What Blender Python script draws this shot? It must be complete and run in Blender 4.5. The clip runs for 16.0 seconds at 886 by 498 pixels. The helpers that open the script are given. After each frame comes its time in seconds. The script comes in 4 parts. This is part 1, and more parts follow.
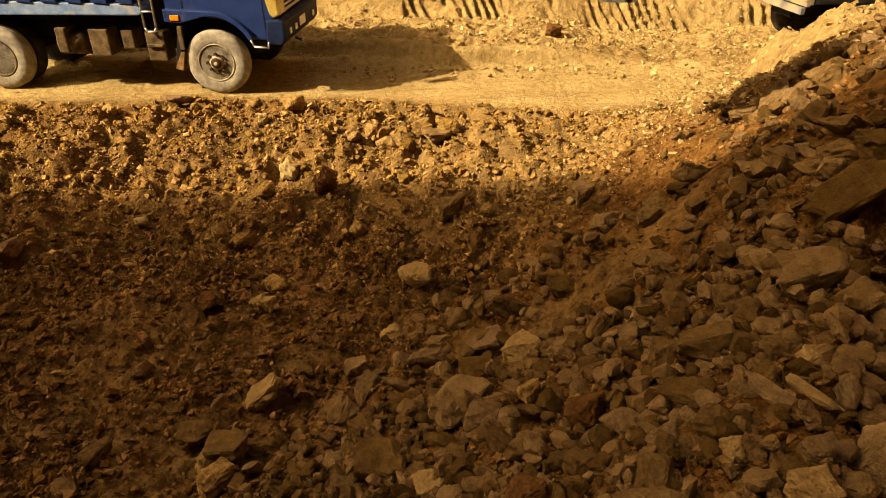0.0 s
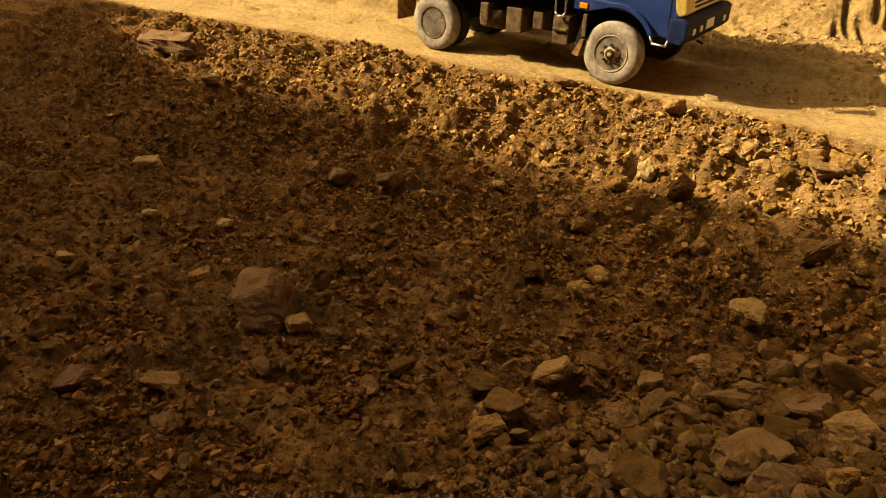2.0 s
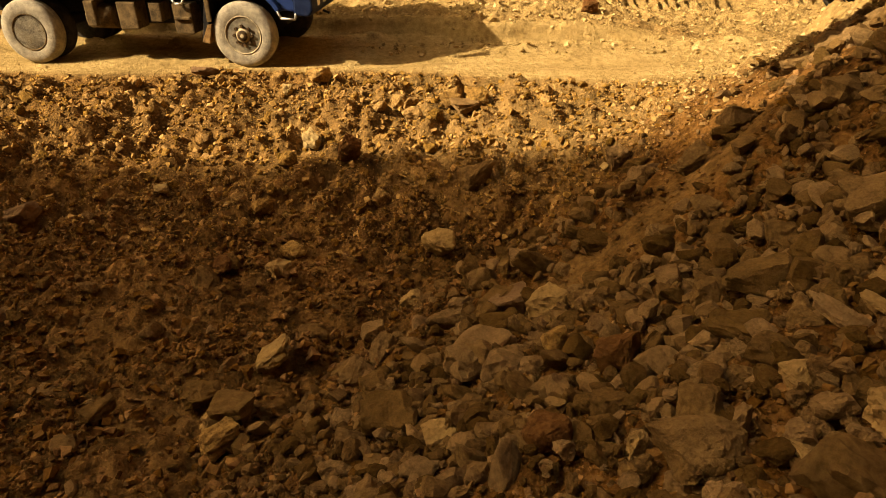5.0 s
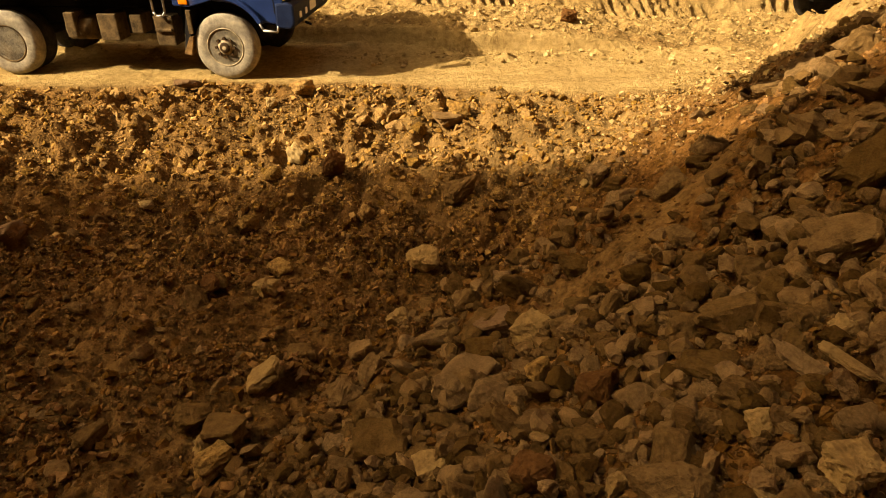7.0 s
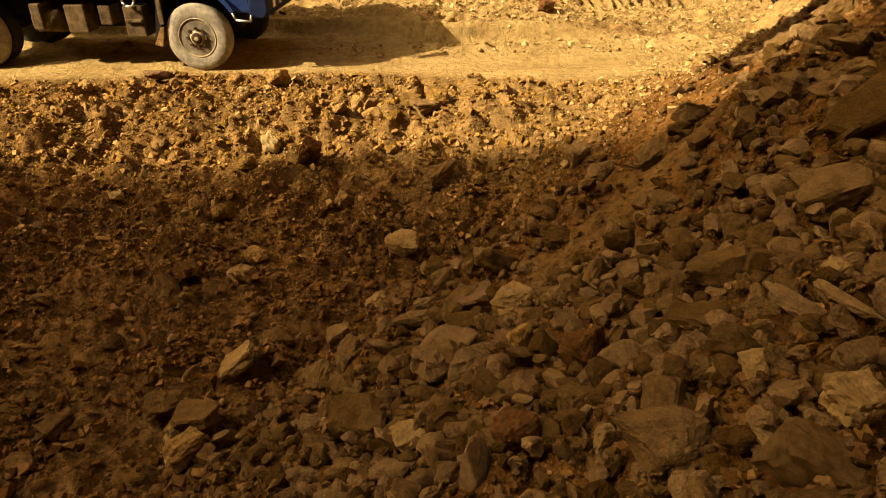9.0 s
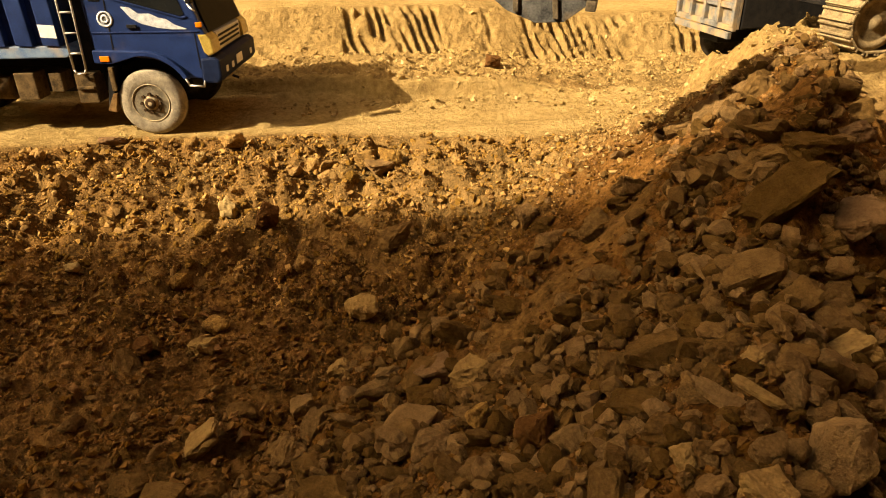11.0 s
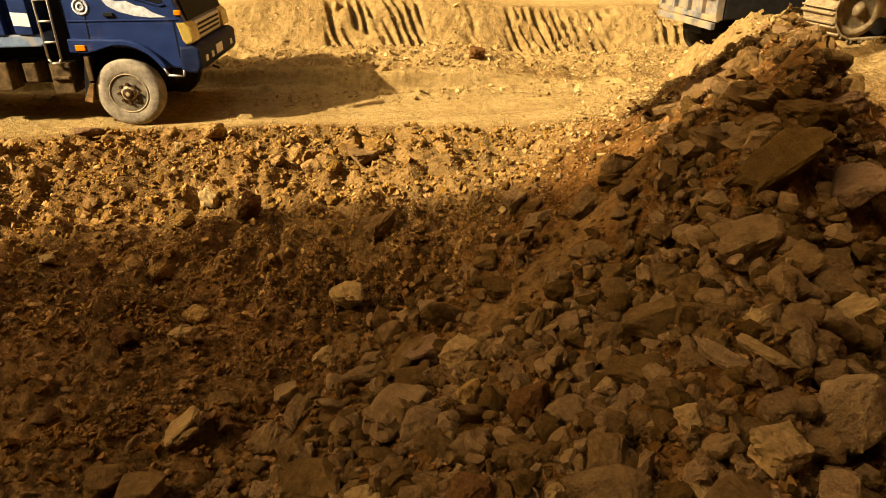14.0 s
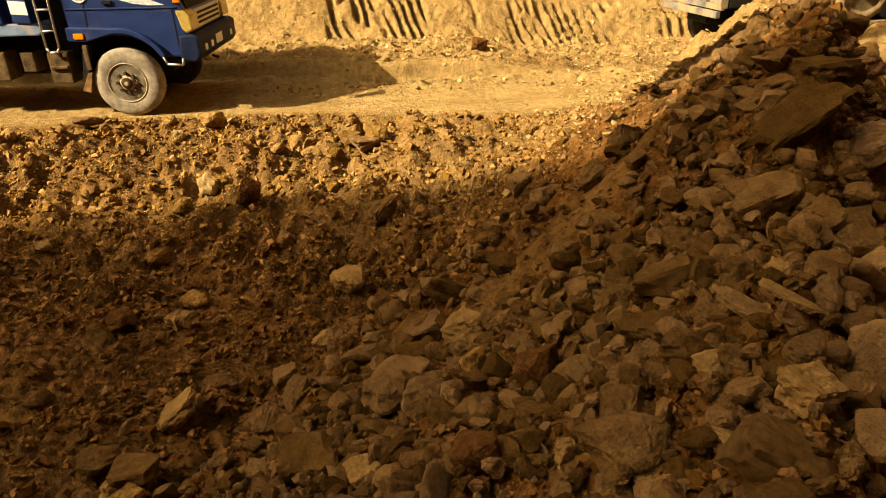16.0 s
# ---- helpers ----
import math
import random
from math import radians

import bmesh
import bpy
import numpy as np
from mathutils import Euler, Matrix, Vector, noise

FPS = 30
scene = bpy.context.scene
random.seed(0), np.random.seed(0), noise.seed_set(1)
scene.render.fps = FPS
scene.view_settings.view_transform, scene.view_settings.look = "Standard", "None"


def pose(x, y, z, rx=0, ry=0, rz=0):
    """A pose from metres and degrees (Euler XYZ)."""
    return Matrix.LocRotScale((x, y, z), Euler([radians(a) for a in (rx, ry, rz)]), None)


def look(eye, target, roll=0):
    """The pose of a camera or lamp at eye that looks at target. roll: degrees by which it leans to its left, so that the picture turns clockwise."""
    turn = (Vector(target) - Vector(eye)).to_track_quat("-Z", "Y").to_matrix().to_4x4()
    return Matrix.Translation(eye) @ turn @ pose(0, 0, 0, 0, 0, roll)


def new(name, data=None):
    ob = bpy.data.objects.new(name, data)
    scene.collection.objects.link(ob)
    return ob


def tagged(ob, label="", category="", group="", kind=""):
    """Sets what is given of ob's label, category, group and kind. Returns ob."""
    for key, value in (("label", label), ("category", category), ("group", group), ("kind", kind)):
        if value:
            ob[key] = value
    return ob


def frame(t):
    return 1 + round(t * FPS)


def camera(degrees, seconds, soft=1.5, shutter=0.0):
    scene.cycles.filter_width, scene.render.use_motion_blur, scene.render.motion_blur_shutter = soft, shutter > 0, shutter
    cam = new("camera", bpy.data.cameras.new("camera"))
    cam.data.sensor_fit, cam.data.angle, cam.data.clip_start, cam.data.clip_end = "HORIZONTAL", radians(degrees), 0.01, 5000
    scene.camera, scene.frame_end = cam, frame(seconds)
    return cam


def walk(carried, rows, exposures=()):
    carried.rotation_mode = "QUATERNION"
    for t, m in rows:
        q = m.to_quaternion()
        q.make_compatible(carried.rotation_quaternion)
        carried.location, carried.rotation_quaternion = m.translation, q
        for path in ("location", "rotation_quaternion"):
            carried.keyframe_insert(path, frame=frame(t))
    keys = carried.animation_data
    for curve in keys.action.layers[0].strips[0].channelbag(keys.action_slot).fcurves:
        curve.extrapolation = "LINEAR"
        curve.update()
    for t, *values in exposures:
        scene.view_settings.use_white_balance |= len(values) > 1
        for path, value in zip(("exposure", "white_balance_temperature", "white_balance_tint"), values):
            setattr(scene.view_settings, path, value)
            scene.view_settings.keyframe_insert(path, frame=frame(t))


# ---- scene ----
cam = camera(66.44, 16.0, soft=1.0)
PATH = [
    (0, pose(-0.068, -0.091, 3.295, 59.92, -0.03, -1.76)),
    (0.5, pose(-0.036, -0.086, 3.241, 60.15, -0.56, 12.05)),
    (1, pose(-0.014, -0.097, 3.232, 60.10, -0.81, 21.65)),
    (1.5, pose(0.009, -0.107, 3.217, 60.02, -0.92, 28.74)),
    (2, pose(0.017, -0.065, 3.164, 59.98, -0.82, 31.07)),
    (2.5, pose(-0.014, 0.038, 3.009, 60.22, -0.37, 23.73)),
    (3, pose(-0.077, 0.080, 2.911, 60.33, -0.08, 17.43)),
    (3.5, pose(-0.099, 0.075, 2.833, 60.34, -0.04, 15.66)),
    (4, pose(-0.005, 0.112, 2.756, 60.47, 0.55, 11.38)),
    (4.5, pose(0.026, 0.073, 2.780, 60.21, 0.63, 3.19)),
    (4.7, pose(0.029, 0.050, 2.760, 60.29, 0.82, 1.81)),
    (7, pose(-0.001, 0.016, 3.042, 59.82, 0.41, -0.52)),
    (7.5, pose(-0.014, -0.006, 3.058, 59.89, 0.21, -1.01)),
    (8, pose(-0.012, -0.014, 3.057, 59.93, 0.22, -1.19)),
    (8.5, pose(0.002, 0.013, 2.953, 60.04, 0.31, -1.60)),
    (9, pose(0.027, 0.040, 2.773, 60.24, 0.59, -2.32)),
    (9.5, pose(0.028, 0.044, 2.815, 61.54, 0.76, -3.90)),
    (10, pose(0.029, 0.033, 2.872, 63.43, 0.59, -4.38)),
    (10.2, pose(0.034, 0.023, 2.969, 63.16, 0.73, -5.02)),
    (12.5, pose(0.037, -0.099, 3.225, 63.05, 0.34, -7.34)),
    (13, pose(0.031, -0.108, 3.239, 63.02, 0.38, -7.61)),
    (13.5, pose(0.029, -0.088, 3.201, 62.90, 0.37, -7.76)),
    (14, pose(0.012, 0.020, 2.938, 63.23, 0.55, -7.86)),
    (14.5, pose(0.001, 0.024, 2.774, 63.63, 0.75, -7.84)),
    (15, pose(0.003, 0.023, 2.653, 63.73, 0.81, -7.62)),
    (15.5, pose(0.014, 0.023, 2.608, 63.82, 0.87, -7.69)),
    (16, pose(0.019, 0.054, 2.674, 63.62, 0.91, -7.73)),
]
walk(cam, PATH, [(0.0, 1.44, 8600, 10), (16.0, 1.44, 8600, 10)])

# ---- world, sun ----
SUN_EL, SUN_DIR = 37.0, Vector((0.95, 0.32, 0.0)).normalized()
world = bpy.data.worlds.new("sky")
scene.world = world
world.use_nodes = True
wn = world.node_tree
sky = wn.nodes.new("ShaderNodeTexSky")
sky.sky_type, sky.sun_disc = "NISHITA", False
sky.sun_elevation, sky.sun_rotation = radians(SUN_EL), math.atan2(-SUN_DIR.x, -SUN_DIR.y)
sky.dust_density, sky.air_density = 6.0, 0.8
haze = wn.nodes.new("ShaderNodeMix")
haze.data_type, haze.blend_type = "RGBA", "MULTIPLY"
haze.inputs["Factor"].default_value, haze.inputs["B"].default_value = 1.0, (1.0, 0.92, 0.69, 1)
wn.links.new(sky.outputs[0], haze.inputs["A"])
wn.links.new(haze.outputs["Result"], wn.nodes["Background"].inputs[0])
wn.nodes["Background"].inputs[1].default_value = 0.14
sun = new("sun", bpy.data.lights.new("sun", "SUN"))
sun.data.energy, sun.data.angle, sun.data.color = 5.0, radians(0.53), (1.0, 0.92, 0.77)
down = Vector((SUN_DIR.x, SUN_DIR.y, -math.tan(radians(SUN_EL))))
sun.matrix_world = look((-30, -10, 40), Vector((-30, -10, 40)) + down)


# ---- materials ----
def material(name, dark, light, scale=6.0, fine=60.0, rough=0.95, bump=0.4, metal=0.0, islands=0.0, objects=0.0, dust=None, spec=0.08):
    """Two-scale mottled surface: broad stains, fine grain and a little relief."""
    mat = bpy.data.materials.new(name)
    mat.use_nodes = True
    nt = mat.node_tree
    n, ln = nt.nodes, nt.links.new
    bs = n["Principled BSDF"]
    bs.inputs["Metallic"].default_value = metal
    bs.inputs["Specular IOR Level"].default_value = spec
    co = n.new("ShaderNodeTexCoord")
    a, b = n.new("ShaderNodeTexNoise"), n.new("ShaderNodeTexNoise")
    for t, s, d in ((a, scale, 6.0), (b, fine, 3.0)):
        ln(co.outputs["Object"], t.inputs["Vector"])
        t.inputs["Scale"].default_value, t.inputs["Detail"].default_value = s, d
        t.inputs["Roughness"].default_value = 0.65
    add = n.new("ShaderNodeMath")
    add.operation = "MULTIPLY_ADD"
    add.inputs[1].default_value = 0.45
    ln(b.outputs["Fac"], add.inputs[0])
    ln(a.outputs["Fac"], add.inputs[2])
    ramp = n.new("ShaderNodeMapRange")
    ramp.inputs["From Min"].default_value, ramp.inputs["From Max"].default_value = 0.54, 0.92
    ln(add.outputs[0], ramp.inputs["Value"])
    mix = n.new("ShaderNodeMix")
    mix.data_type = "RGBA"
    mix.inputs["A"].default_value, mix.inputs["B"].default_value = (*dark, 1), (*light, 1)
    ln(ramp.outputs[0], mix.inputs["Factor"])
    out = mix.outputs["Result"]
    if islands or objects:
        src = n.new("ShaderNodeNewGeometry").outputs["Random Per Island"] if islands else n.new("ShaderNodeObjectInfo").outputs["Random"]
        amount = islands or objects
        hsv = n.new("ShaderNodeHueSaturation")
        mr = n.new("ShaderNodeMapRange")
        mr.inputs["To Min"].default_value, mr.inputs["To Max"].default_value = 1 - amount, 1 + amount
        ln(src, mr.inputs["Value"])
        ln(mr.outputs[0], hsv.inputs["Value"])
        sat = n.new("ShaderNodeMapRange")
        sat.inputs["To Min"].default_value, sat.inputs["To Max"].default_value = 1.08, 0.93
        ln(src, sat.inputs["Value"])
        ln(sat.outputs[0], hsv.inputs["Saturation"])
        ln(out, hsv.inputs["Color"])
        out = hsv.outputs[0]
    if dust:
        m2 = n.new("ShaderNodeMix")
        m2.data_type = "RGBA"
        c = n.new("ShaderNodeTexNoise")
        c.inputs["Scale"].default_value, c.inputs["Detail"].default_value = 3.5, 8.0
        ln(co.outputs["Object"], c.inputs["Vector"])
        r2 = n.new("ShaderNodeMapRange")
        r2.inputs["From Min"].default_value, r2.inputs["From Max"].default_value = dust[1], dust[1] + 0.25
        r2.inputs["To Max"].default_value = dust[2]
        ln(c.outputs["Fac"], r2.inputs["Value"])
        ln(r2.outputs[0], m2.inputs["Factor"])
        ln(out, m2.inputs["A"])
        m2.inputs["B"].default_value = (*dust[0], 1)
        out = m2.outputs["Result"]
    ln(out, bs.inputs["Base Color"])
    rr = n.new("ShaderNodeMapRange")
    rr.inputs["To Min"].default_value, rr.inputs["To Max"].default_value = max(0.05, rough - 0.12), min(1, rough + 0.08)
    ln(a.outputs["Fac"], rr.inputs["Value"])
    ln(rr.outputs[0], bs.inputs["Roughness"])
    if bump:
        bp = n.new("ShaderNodeBump")
        bp.inputs["Strength"].default_value, bp.inputs["Distance"].default_value = bump, 0.06 if rough > 0.91 else 0.02
        ln((add if rough > 0.91 else b).outputs[0], bp.inputs["Height"])
        ln(bp.outputs[0], bs.inputs["Normal"])
    return mat


EARTH = (0.3, 0.2, 0.09)
ROCK = material("brown sandstone", (0.08, 0.0445, 0.0165), (0.168, 0.098, 0.039), 7, 90, 0.94, 0.6, objects=0.45, spec=0.01)
PALE_ROCK = material("pale sandstone", (0.16, 0.096, 0.037), (0.27, 0.168, 0.069), 6, 50, 0.92, 0.6, spec=0.01)
LIGHT_ROCK = material("light yellowish sandstone", (0.2, 0.13, 0.055), (0.34, 0.235, 0.105), 7, 90, 0.92, 0.3, spec=0.01)
RED_ROCK = material("iron stained rock", (0.055, 0.023, 0.008), (0.115, 0.054, 0.019), 6, 45, 0.92, 0.6, spec=0.01)
DARK_ROCK = material("purplish boulder stone", (0.1, 0.056, 0.028), (0.18, 0.105, 0.054), 5, 50, 0.92, 0.6, spec=0.01)
CLOD_STONE = material("yellow brown stone", (0.08, 0.04, 0.012), (0.31, 0.18, 0.058), 9, 55, 0.95, 0.7, objects=0.4, spec=0.01)
RUBBLE = material("broken stone", (0.066, 0.0355, 0.013), (0.156, 0.089, 0.034), 6, 90, 0.94, 0.65, islands=0.55, spec=0.01)
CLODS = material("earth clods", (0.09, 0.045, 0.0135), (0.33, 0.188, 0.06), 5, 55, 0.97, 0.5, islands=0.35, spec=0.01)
# Red-brown earth, darkened to put the shade of rock gaps into its colour.
PIT_STONES = material("shade-darkened earth crumbs", (0.062, 0.028, 0.0085), (0.2, 0.1, 0.032), 5, 55, 0.97, 0.5, islands=0.4, spec=0.01)
GRIT = material("road grit", (0.16, 0.1, 0.038), (0.36, 0.245, 0.105), 3, 55, 0.95, 0.3, islands=0.3)
BLUE = material("faded blue paint", (0.003, 0.013, 0.062), (0.0065, 0.027, 0.118), 4, 70, 0.42, 0.05, dust=(EARTH, 0.6, 0.25), spec=0.5)
RAIL_BLUE = material("chalky light blue paint", (0.07, 0.13, 0.26), (0.2, 0.27, 0.36), 5, 60, 0.7, 0.1, dust=((0.4, 0.33, 0.22), 0.5, 0.7))
BLACK = material("black grimy metal", (0.006, 0.006, 0.007), (0.02, 0.018, 0.016), 6, 60, 0.7, 0.2)
GRIME = material("dusty underbody steel", (0.03, 0.02, 0.01), (0.14, 0.09, 0.042), 7, 60, 0.85, 0.3)
TYRE = material("dusty rubber", (0.13, 0.11, 0.085), (0.34, 0.29, 0.21), 7, 60, 0.92, 0.3)
TYRE_DARK = material("dark rubber", (0.012, 0.012, 0.012), (0.05, 0.042, 0.032), 7, 60, 0.9, 0.3)
RIM = material("dusty steel rim", (0.16, 0.12, 0.075), (0.42, 0.34, 0.22), 12, 70, 0.7, 0.2)
HUB = material("rusty hub", (0.016, 0.009, 0.005), (0.07, 0.038, 0.016), 20, 80, 0.7, 0.3)
STEEL = material("worn light steel", (0.28, 0.27, 0.25), (0.5, 0.48, 0.44), 8, 70, 0.5, 0.1, metal=0.3)
SILVER = material("silver plastic", (0.4, 0.39, 0.37), (0.58, 0.56, 0.52), 8, 70, 0.4, 0.05)
WHITE = material("white reflective sheet", (0.62, 0.62, 0.62), (0.8, 0.8, 0.8), 6, 70, 0.5, 0.03)
DECAL = material("grey white decal film", (0.3, 0.33, 0.38), (0.66, 0.67, 0.68), 14, 70, 0.5, 0.03)
AMBER = material("amber lens", (0.6, 0.14, 0.01), (0.75, 0.22, 0.02), 10, 70, 0.25, 0.02, spec=0.5)
LAMP = material("yellowed lamp lens", (0.26, 0.18, 0.04), (0.45, 0.33, 0.1), 10, 70, 0.2, 0.02, spec=0.6)
GLASS = material("dark cab glass", (0.006, 0.008, 0.009), (0.014, 0.015, 0.015), 3, 40, 0.12, 0.0, spec=0.5)
YELLOW = material("scuffed yellow machine paint", (0.13, 0.065, 0.008), (0.34, 0.19, 0.025), 4, 50, 0.6, 0.15, dust=((0.17, 0.08, 0.03), 0.45, 0.8), spec=0.4)
RUST = material("rusty pin steel", (0.1, 0.05, 0.02), (0.34, 0.2, 0.08), 9, 60, 0.65, 0.3, metal=0.2)
BUCKET = material("worn bucket steel", (0.03, 0.03, 0.03), (0.13, 0.125, 0.115), 6, 60, 0.55, 0.3, metal=0.4, dust=((0.3, 0.19, 0.09), 0.52, 0.7))
EDGE = material("polished wear steel", (0.05, 0.038, 0.024), (0.17, 0.13, 0.085), 10, 60, 0.45, 0.2, metal=0.4)
CHROME = material("chromed rod", (0.3, 0.28, 0.25), (0.5, 0.47, 0.42), 8, 60, 0.25, 0.02, metal=0.8)
PADS = material("dusty track steel", (0.09, 0.065, 0.038), (0.3, 0.22, 0.12), 8, 60, 0.8, 0.3)
NAVY = material("dark navy plastic", (0.004, 0.008, 0.026), (0.01, 0.018, 0.05), 5, 60, 0.6, 0.1, dust=(EARTH, 0.6, 0.3))
GREY = material("dusty grey paint", (0.07, 0.072, 0.072), (0.16, 0.155, 0.145), 5, 60, 0.7, 0.15, dust=(EARTH, 0.42, 0.75))


def soil_material():
    """Earth from spoil, darkened to stand for shade between stones, to dry pale road dust, by the dry value."""
    mat = bpy.data.materials.new("earth")
    mat.use_nodes = True
    nt = mat.node_tree
    n, ln = nt.nodes, nt.links.new
    bs = n["Principled BSDF"]
    bs.inputs["Specular IOR Level"].default_value, bs.inputs["Roughness"].default_value = 0.01, 0.97
    co = n.new("ShaderNodeTexCoord")
    tex = []
    for s, d in ((0.9, 8.0), (9.0, 8.0), (38.0, 7.0)):
        t = n.new("ShaderNodeTexNoise")
        t.inputs["Scale"].default_value, t.inputs["Detail"].default_value, t.inputs["Roughness"].default_value = s, d, 0.62
        ln(co.outputs["Object"], t.inputs["Vector"])
        tex.append(t.outputs["Fac"])
    both = n.new("ShaderNodeMath")
    both.operation = "ADD"
    ln(tex[0], both.inputs[0])
    speck = n.new("ShaderNodeMath")
    speck.operation = "MULTIPLY_ADD"
    speck.inputs[1].default_value = 0.6
    ln(tex[2], speck.inputs[0])
    ln(tex[1], speck.inputs[2])
    ln(speck.outputs[0], both.inputs[1])
    fac = n.new("ShaderNodeMapRange")
    fac.inputs["From Min"].default_value, fac.inputs["From Max"].default_value = 1.0, 1.6
    ln(both.outputs[0], fac.inputs["Value"])
    cols = []
    # First pair is spoil, lowered so gaps between stones carry shade in the colour.
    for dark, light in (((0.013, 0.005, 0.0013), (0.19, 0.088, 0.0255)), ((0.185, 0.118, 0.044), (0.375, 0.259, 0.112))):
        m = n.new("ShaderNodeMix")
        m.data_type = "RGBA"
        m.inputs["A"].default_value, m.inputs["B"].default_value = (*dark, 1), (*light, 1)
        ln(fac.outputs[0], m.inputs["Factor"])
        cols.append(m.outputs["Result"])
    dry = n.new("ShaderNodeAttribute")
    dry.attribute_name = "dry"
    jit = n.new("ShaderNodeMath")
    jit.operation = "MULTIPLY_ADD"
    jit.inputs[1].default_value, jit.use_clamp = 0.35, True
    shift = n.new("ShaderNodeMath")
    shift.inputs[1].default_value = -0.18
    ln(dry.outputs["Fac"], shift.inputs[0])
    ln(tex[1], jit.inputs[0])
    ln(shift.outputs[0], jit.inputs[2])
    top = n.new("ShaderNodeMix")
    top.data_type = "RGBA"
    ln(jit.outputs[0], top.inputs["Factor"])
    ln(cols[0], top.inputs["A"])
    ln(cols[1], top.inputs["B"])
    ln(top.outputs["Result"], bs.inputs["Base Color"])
    bp = n.new("ShaderNodeBump")
    bp.inputs["Strength"].default_value, bp.inputs["Distance"].default_value = 1.0, 0.065
    hs = n.new("ShaderNodeMath")
    hs.operation = "MULTIPLY_ADD"
    hs.inputs[1].default_value = 0.6
    ln(tex[2], hs.inputs[0])
    ln(tex[1], hs.inputs[2])
    ln(hs.outputs[0], bp.inputs["Height"])
    ln(bp.outputs[0], bs.inputs["Normal"])
    return mat


SOIL = soil_material()

# ---- the lie of the land ----
RNG = np.random.default_rng(7)
LATTICE = RNG.random((256, 256))


def ss(a, b, x):
    t = np.clip((x - a) / (b - a), 0, 1)
    return t * t * (3 - 2 * t)


def grain(x, y, octaves=4, gain=0.5):
    """Smooth random relief in -1..1."""
    out, amp, total = 0.0, 1.0, 0.0
    for o in range(octaves):
        u, v = x * 2**o + 17.3 * o, y * 2**o + 5.1 * o
        i, j = np.floor(u).astype(int), np.floor(v).astype(int)
        a, b = u - i, v - j
        a, b = a * a * (3 - 2 * a), b * b * (3 - 2 * b)
        g = lambda p, q: LATTICE[(i + p) % 256, (j + q) % 256]
        out = out + amp * ((g(0, 0) * (1 - a) + g(1, 0) * a) * (1 - b) + (g(0, 1) * (1 - a) + g(1, 1) * a) * b)
        total += amp
        amp *= gain
    return 2 * out / total - 1


def ledge_line(x):
    """Foot of the low step behind the haul road."""
    return 13.4 - 0.55 * ss(-4.5, -1.6, x) - 0.7 * ss(-1.6, 1.2, x)


def road_edge(x):
    return 10.22 - 0.62 * ss(-1, 2, x) + 0.3 * ss(2.5, 5, x) + 0.3 * ss(-5, -8, x)


def ridge(x, y):
    """Across (to the pit) and along the spoil ridge."""
    return -0.84 * (x - 1.2) + 0.54 * (y - 1.4), 0.54 * (x - 1.2) + 0.84 * (y - 1.4)


def ground_height(x, y):
    """Large shape of the dig: road at 0, pit, spoil ridge, terrace and far berm, plus unseen rises added to cut low sky
    light.
    """
    u = road_edge(x) - y
    left = ss(-3.5, -7.5, x)
    bank = -0.76 * (ss(0.2, 4.3, u) * (1 - left) + ss(2.3, 5.2, u) * left)
    bank = bank - 0.05 * ss(0, 0.5, u)
    road = 0.3 * ss(0, 0.12, y - ledge_line(x) + 0.2 * grain(x * 0.7, y * 0.2, 3)) * ss(4.5, 2.0, x) + 0.06 * ss(13.8, 15, y) + 0.8 * ss(14.75, 15.85, y)
    low = np.where(u > 0, bank, road)
    d, s = ridge(x, y)
    crest = 1.42 + 0.52 * ss(1.6, 3.0, s) - 0.12 * ss(4.6, 6.2, s) - 0.6 * ss(6.6, 9.5, s) + 0.15 * ss(-0.5, -3, s)
    slope = 0.68 + 0.24 * np.exp(-(((s - 3.7) / 1.1) ** 2)) * ss(0.5, 1.4, d) + 0.35 * ss(8, 10, s)
    pile = np.where(d > 0, crest - slope * d, np.maximum(crest + 0.95 * d, 1.18))
    pile = pile + 0.85 * np.exp(-(((x - 5.75) / 0.6) ** 2) - ((y - 9.9) / 0.8) ** 2) + 1.0 * np.exp(-(((x - 6.05) / 0.55) ** 2) - ((y - 11.7) / 0.8) ** 2)
    pile = pile + 0.14 * np.exp(-(((x - 3.1) / 0.3) ** 2) - ((y - 4.36) / 0.3) ** 2)
    h = np.clip(0.5 + 0.5 * (pile - low) / 0.12, 0, 1)
    # Last three terms: rises out of view, added to narrow the sky light.
    return low * (1 - h) + pile * h + 0.12 * h * (1 - h) + 34 * ss(-2.5, -12, y) + 36 * ss(14, 25, x) + 38 * ss(21, 36, y)


def smooth_part(x, y):
    """1 on the driven road and terrace, 0 on tipped and dug earth."""
    d, s = ridge(x, y)
    road = ss(-0.25, 0.5, y - road_edge(x)) * ss(1.2, 2.6, d) * ss(0.8, -0.05, y - ledge_line(x) + 0.2 * grain(x * 0.7, y * 0.2, 3))
    return np.clip(np.maximum(road, ss(-1.1, -1.9, d) * ss(3.0, 5.0, s)) + ss(15.7, 16.1, y), 0, 1)


def bank_zone(x, y):
    d, _ = ridge(x, y)
    u = road_edge(x) - y
    return ss(-0.1, 0.3, u) * ss(4.4, 3.0, u) * ss(1.9, 3.2, d)


def chute(x, y):
    """The strip of fine sliding sand on the ridge's flank."""
    d, s = ridge(x, y)
    return np.exp(-(((s - 4.1 + 1.3 * d + 0.2 * grain(x * 2, y * 2, 2)) / 0.36) ** 2)) * ss(0.7, 1.0, d) * ss(2.3, 1.7, d)


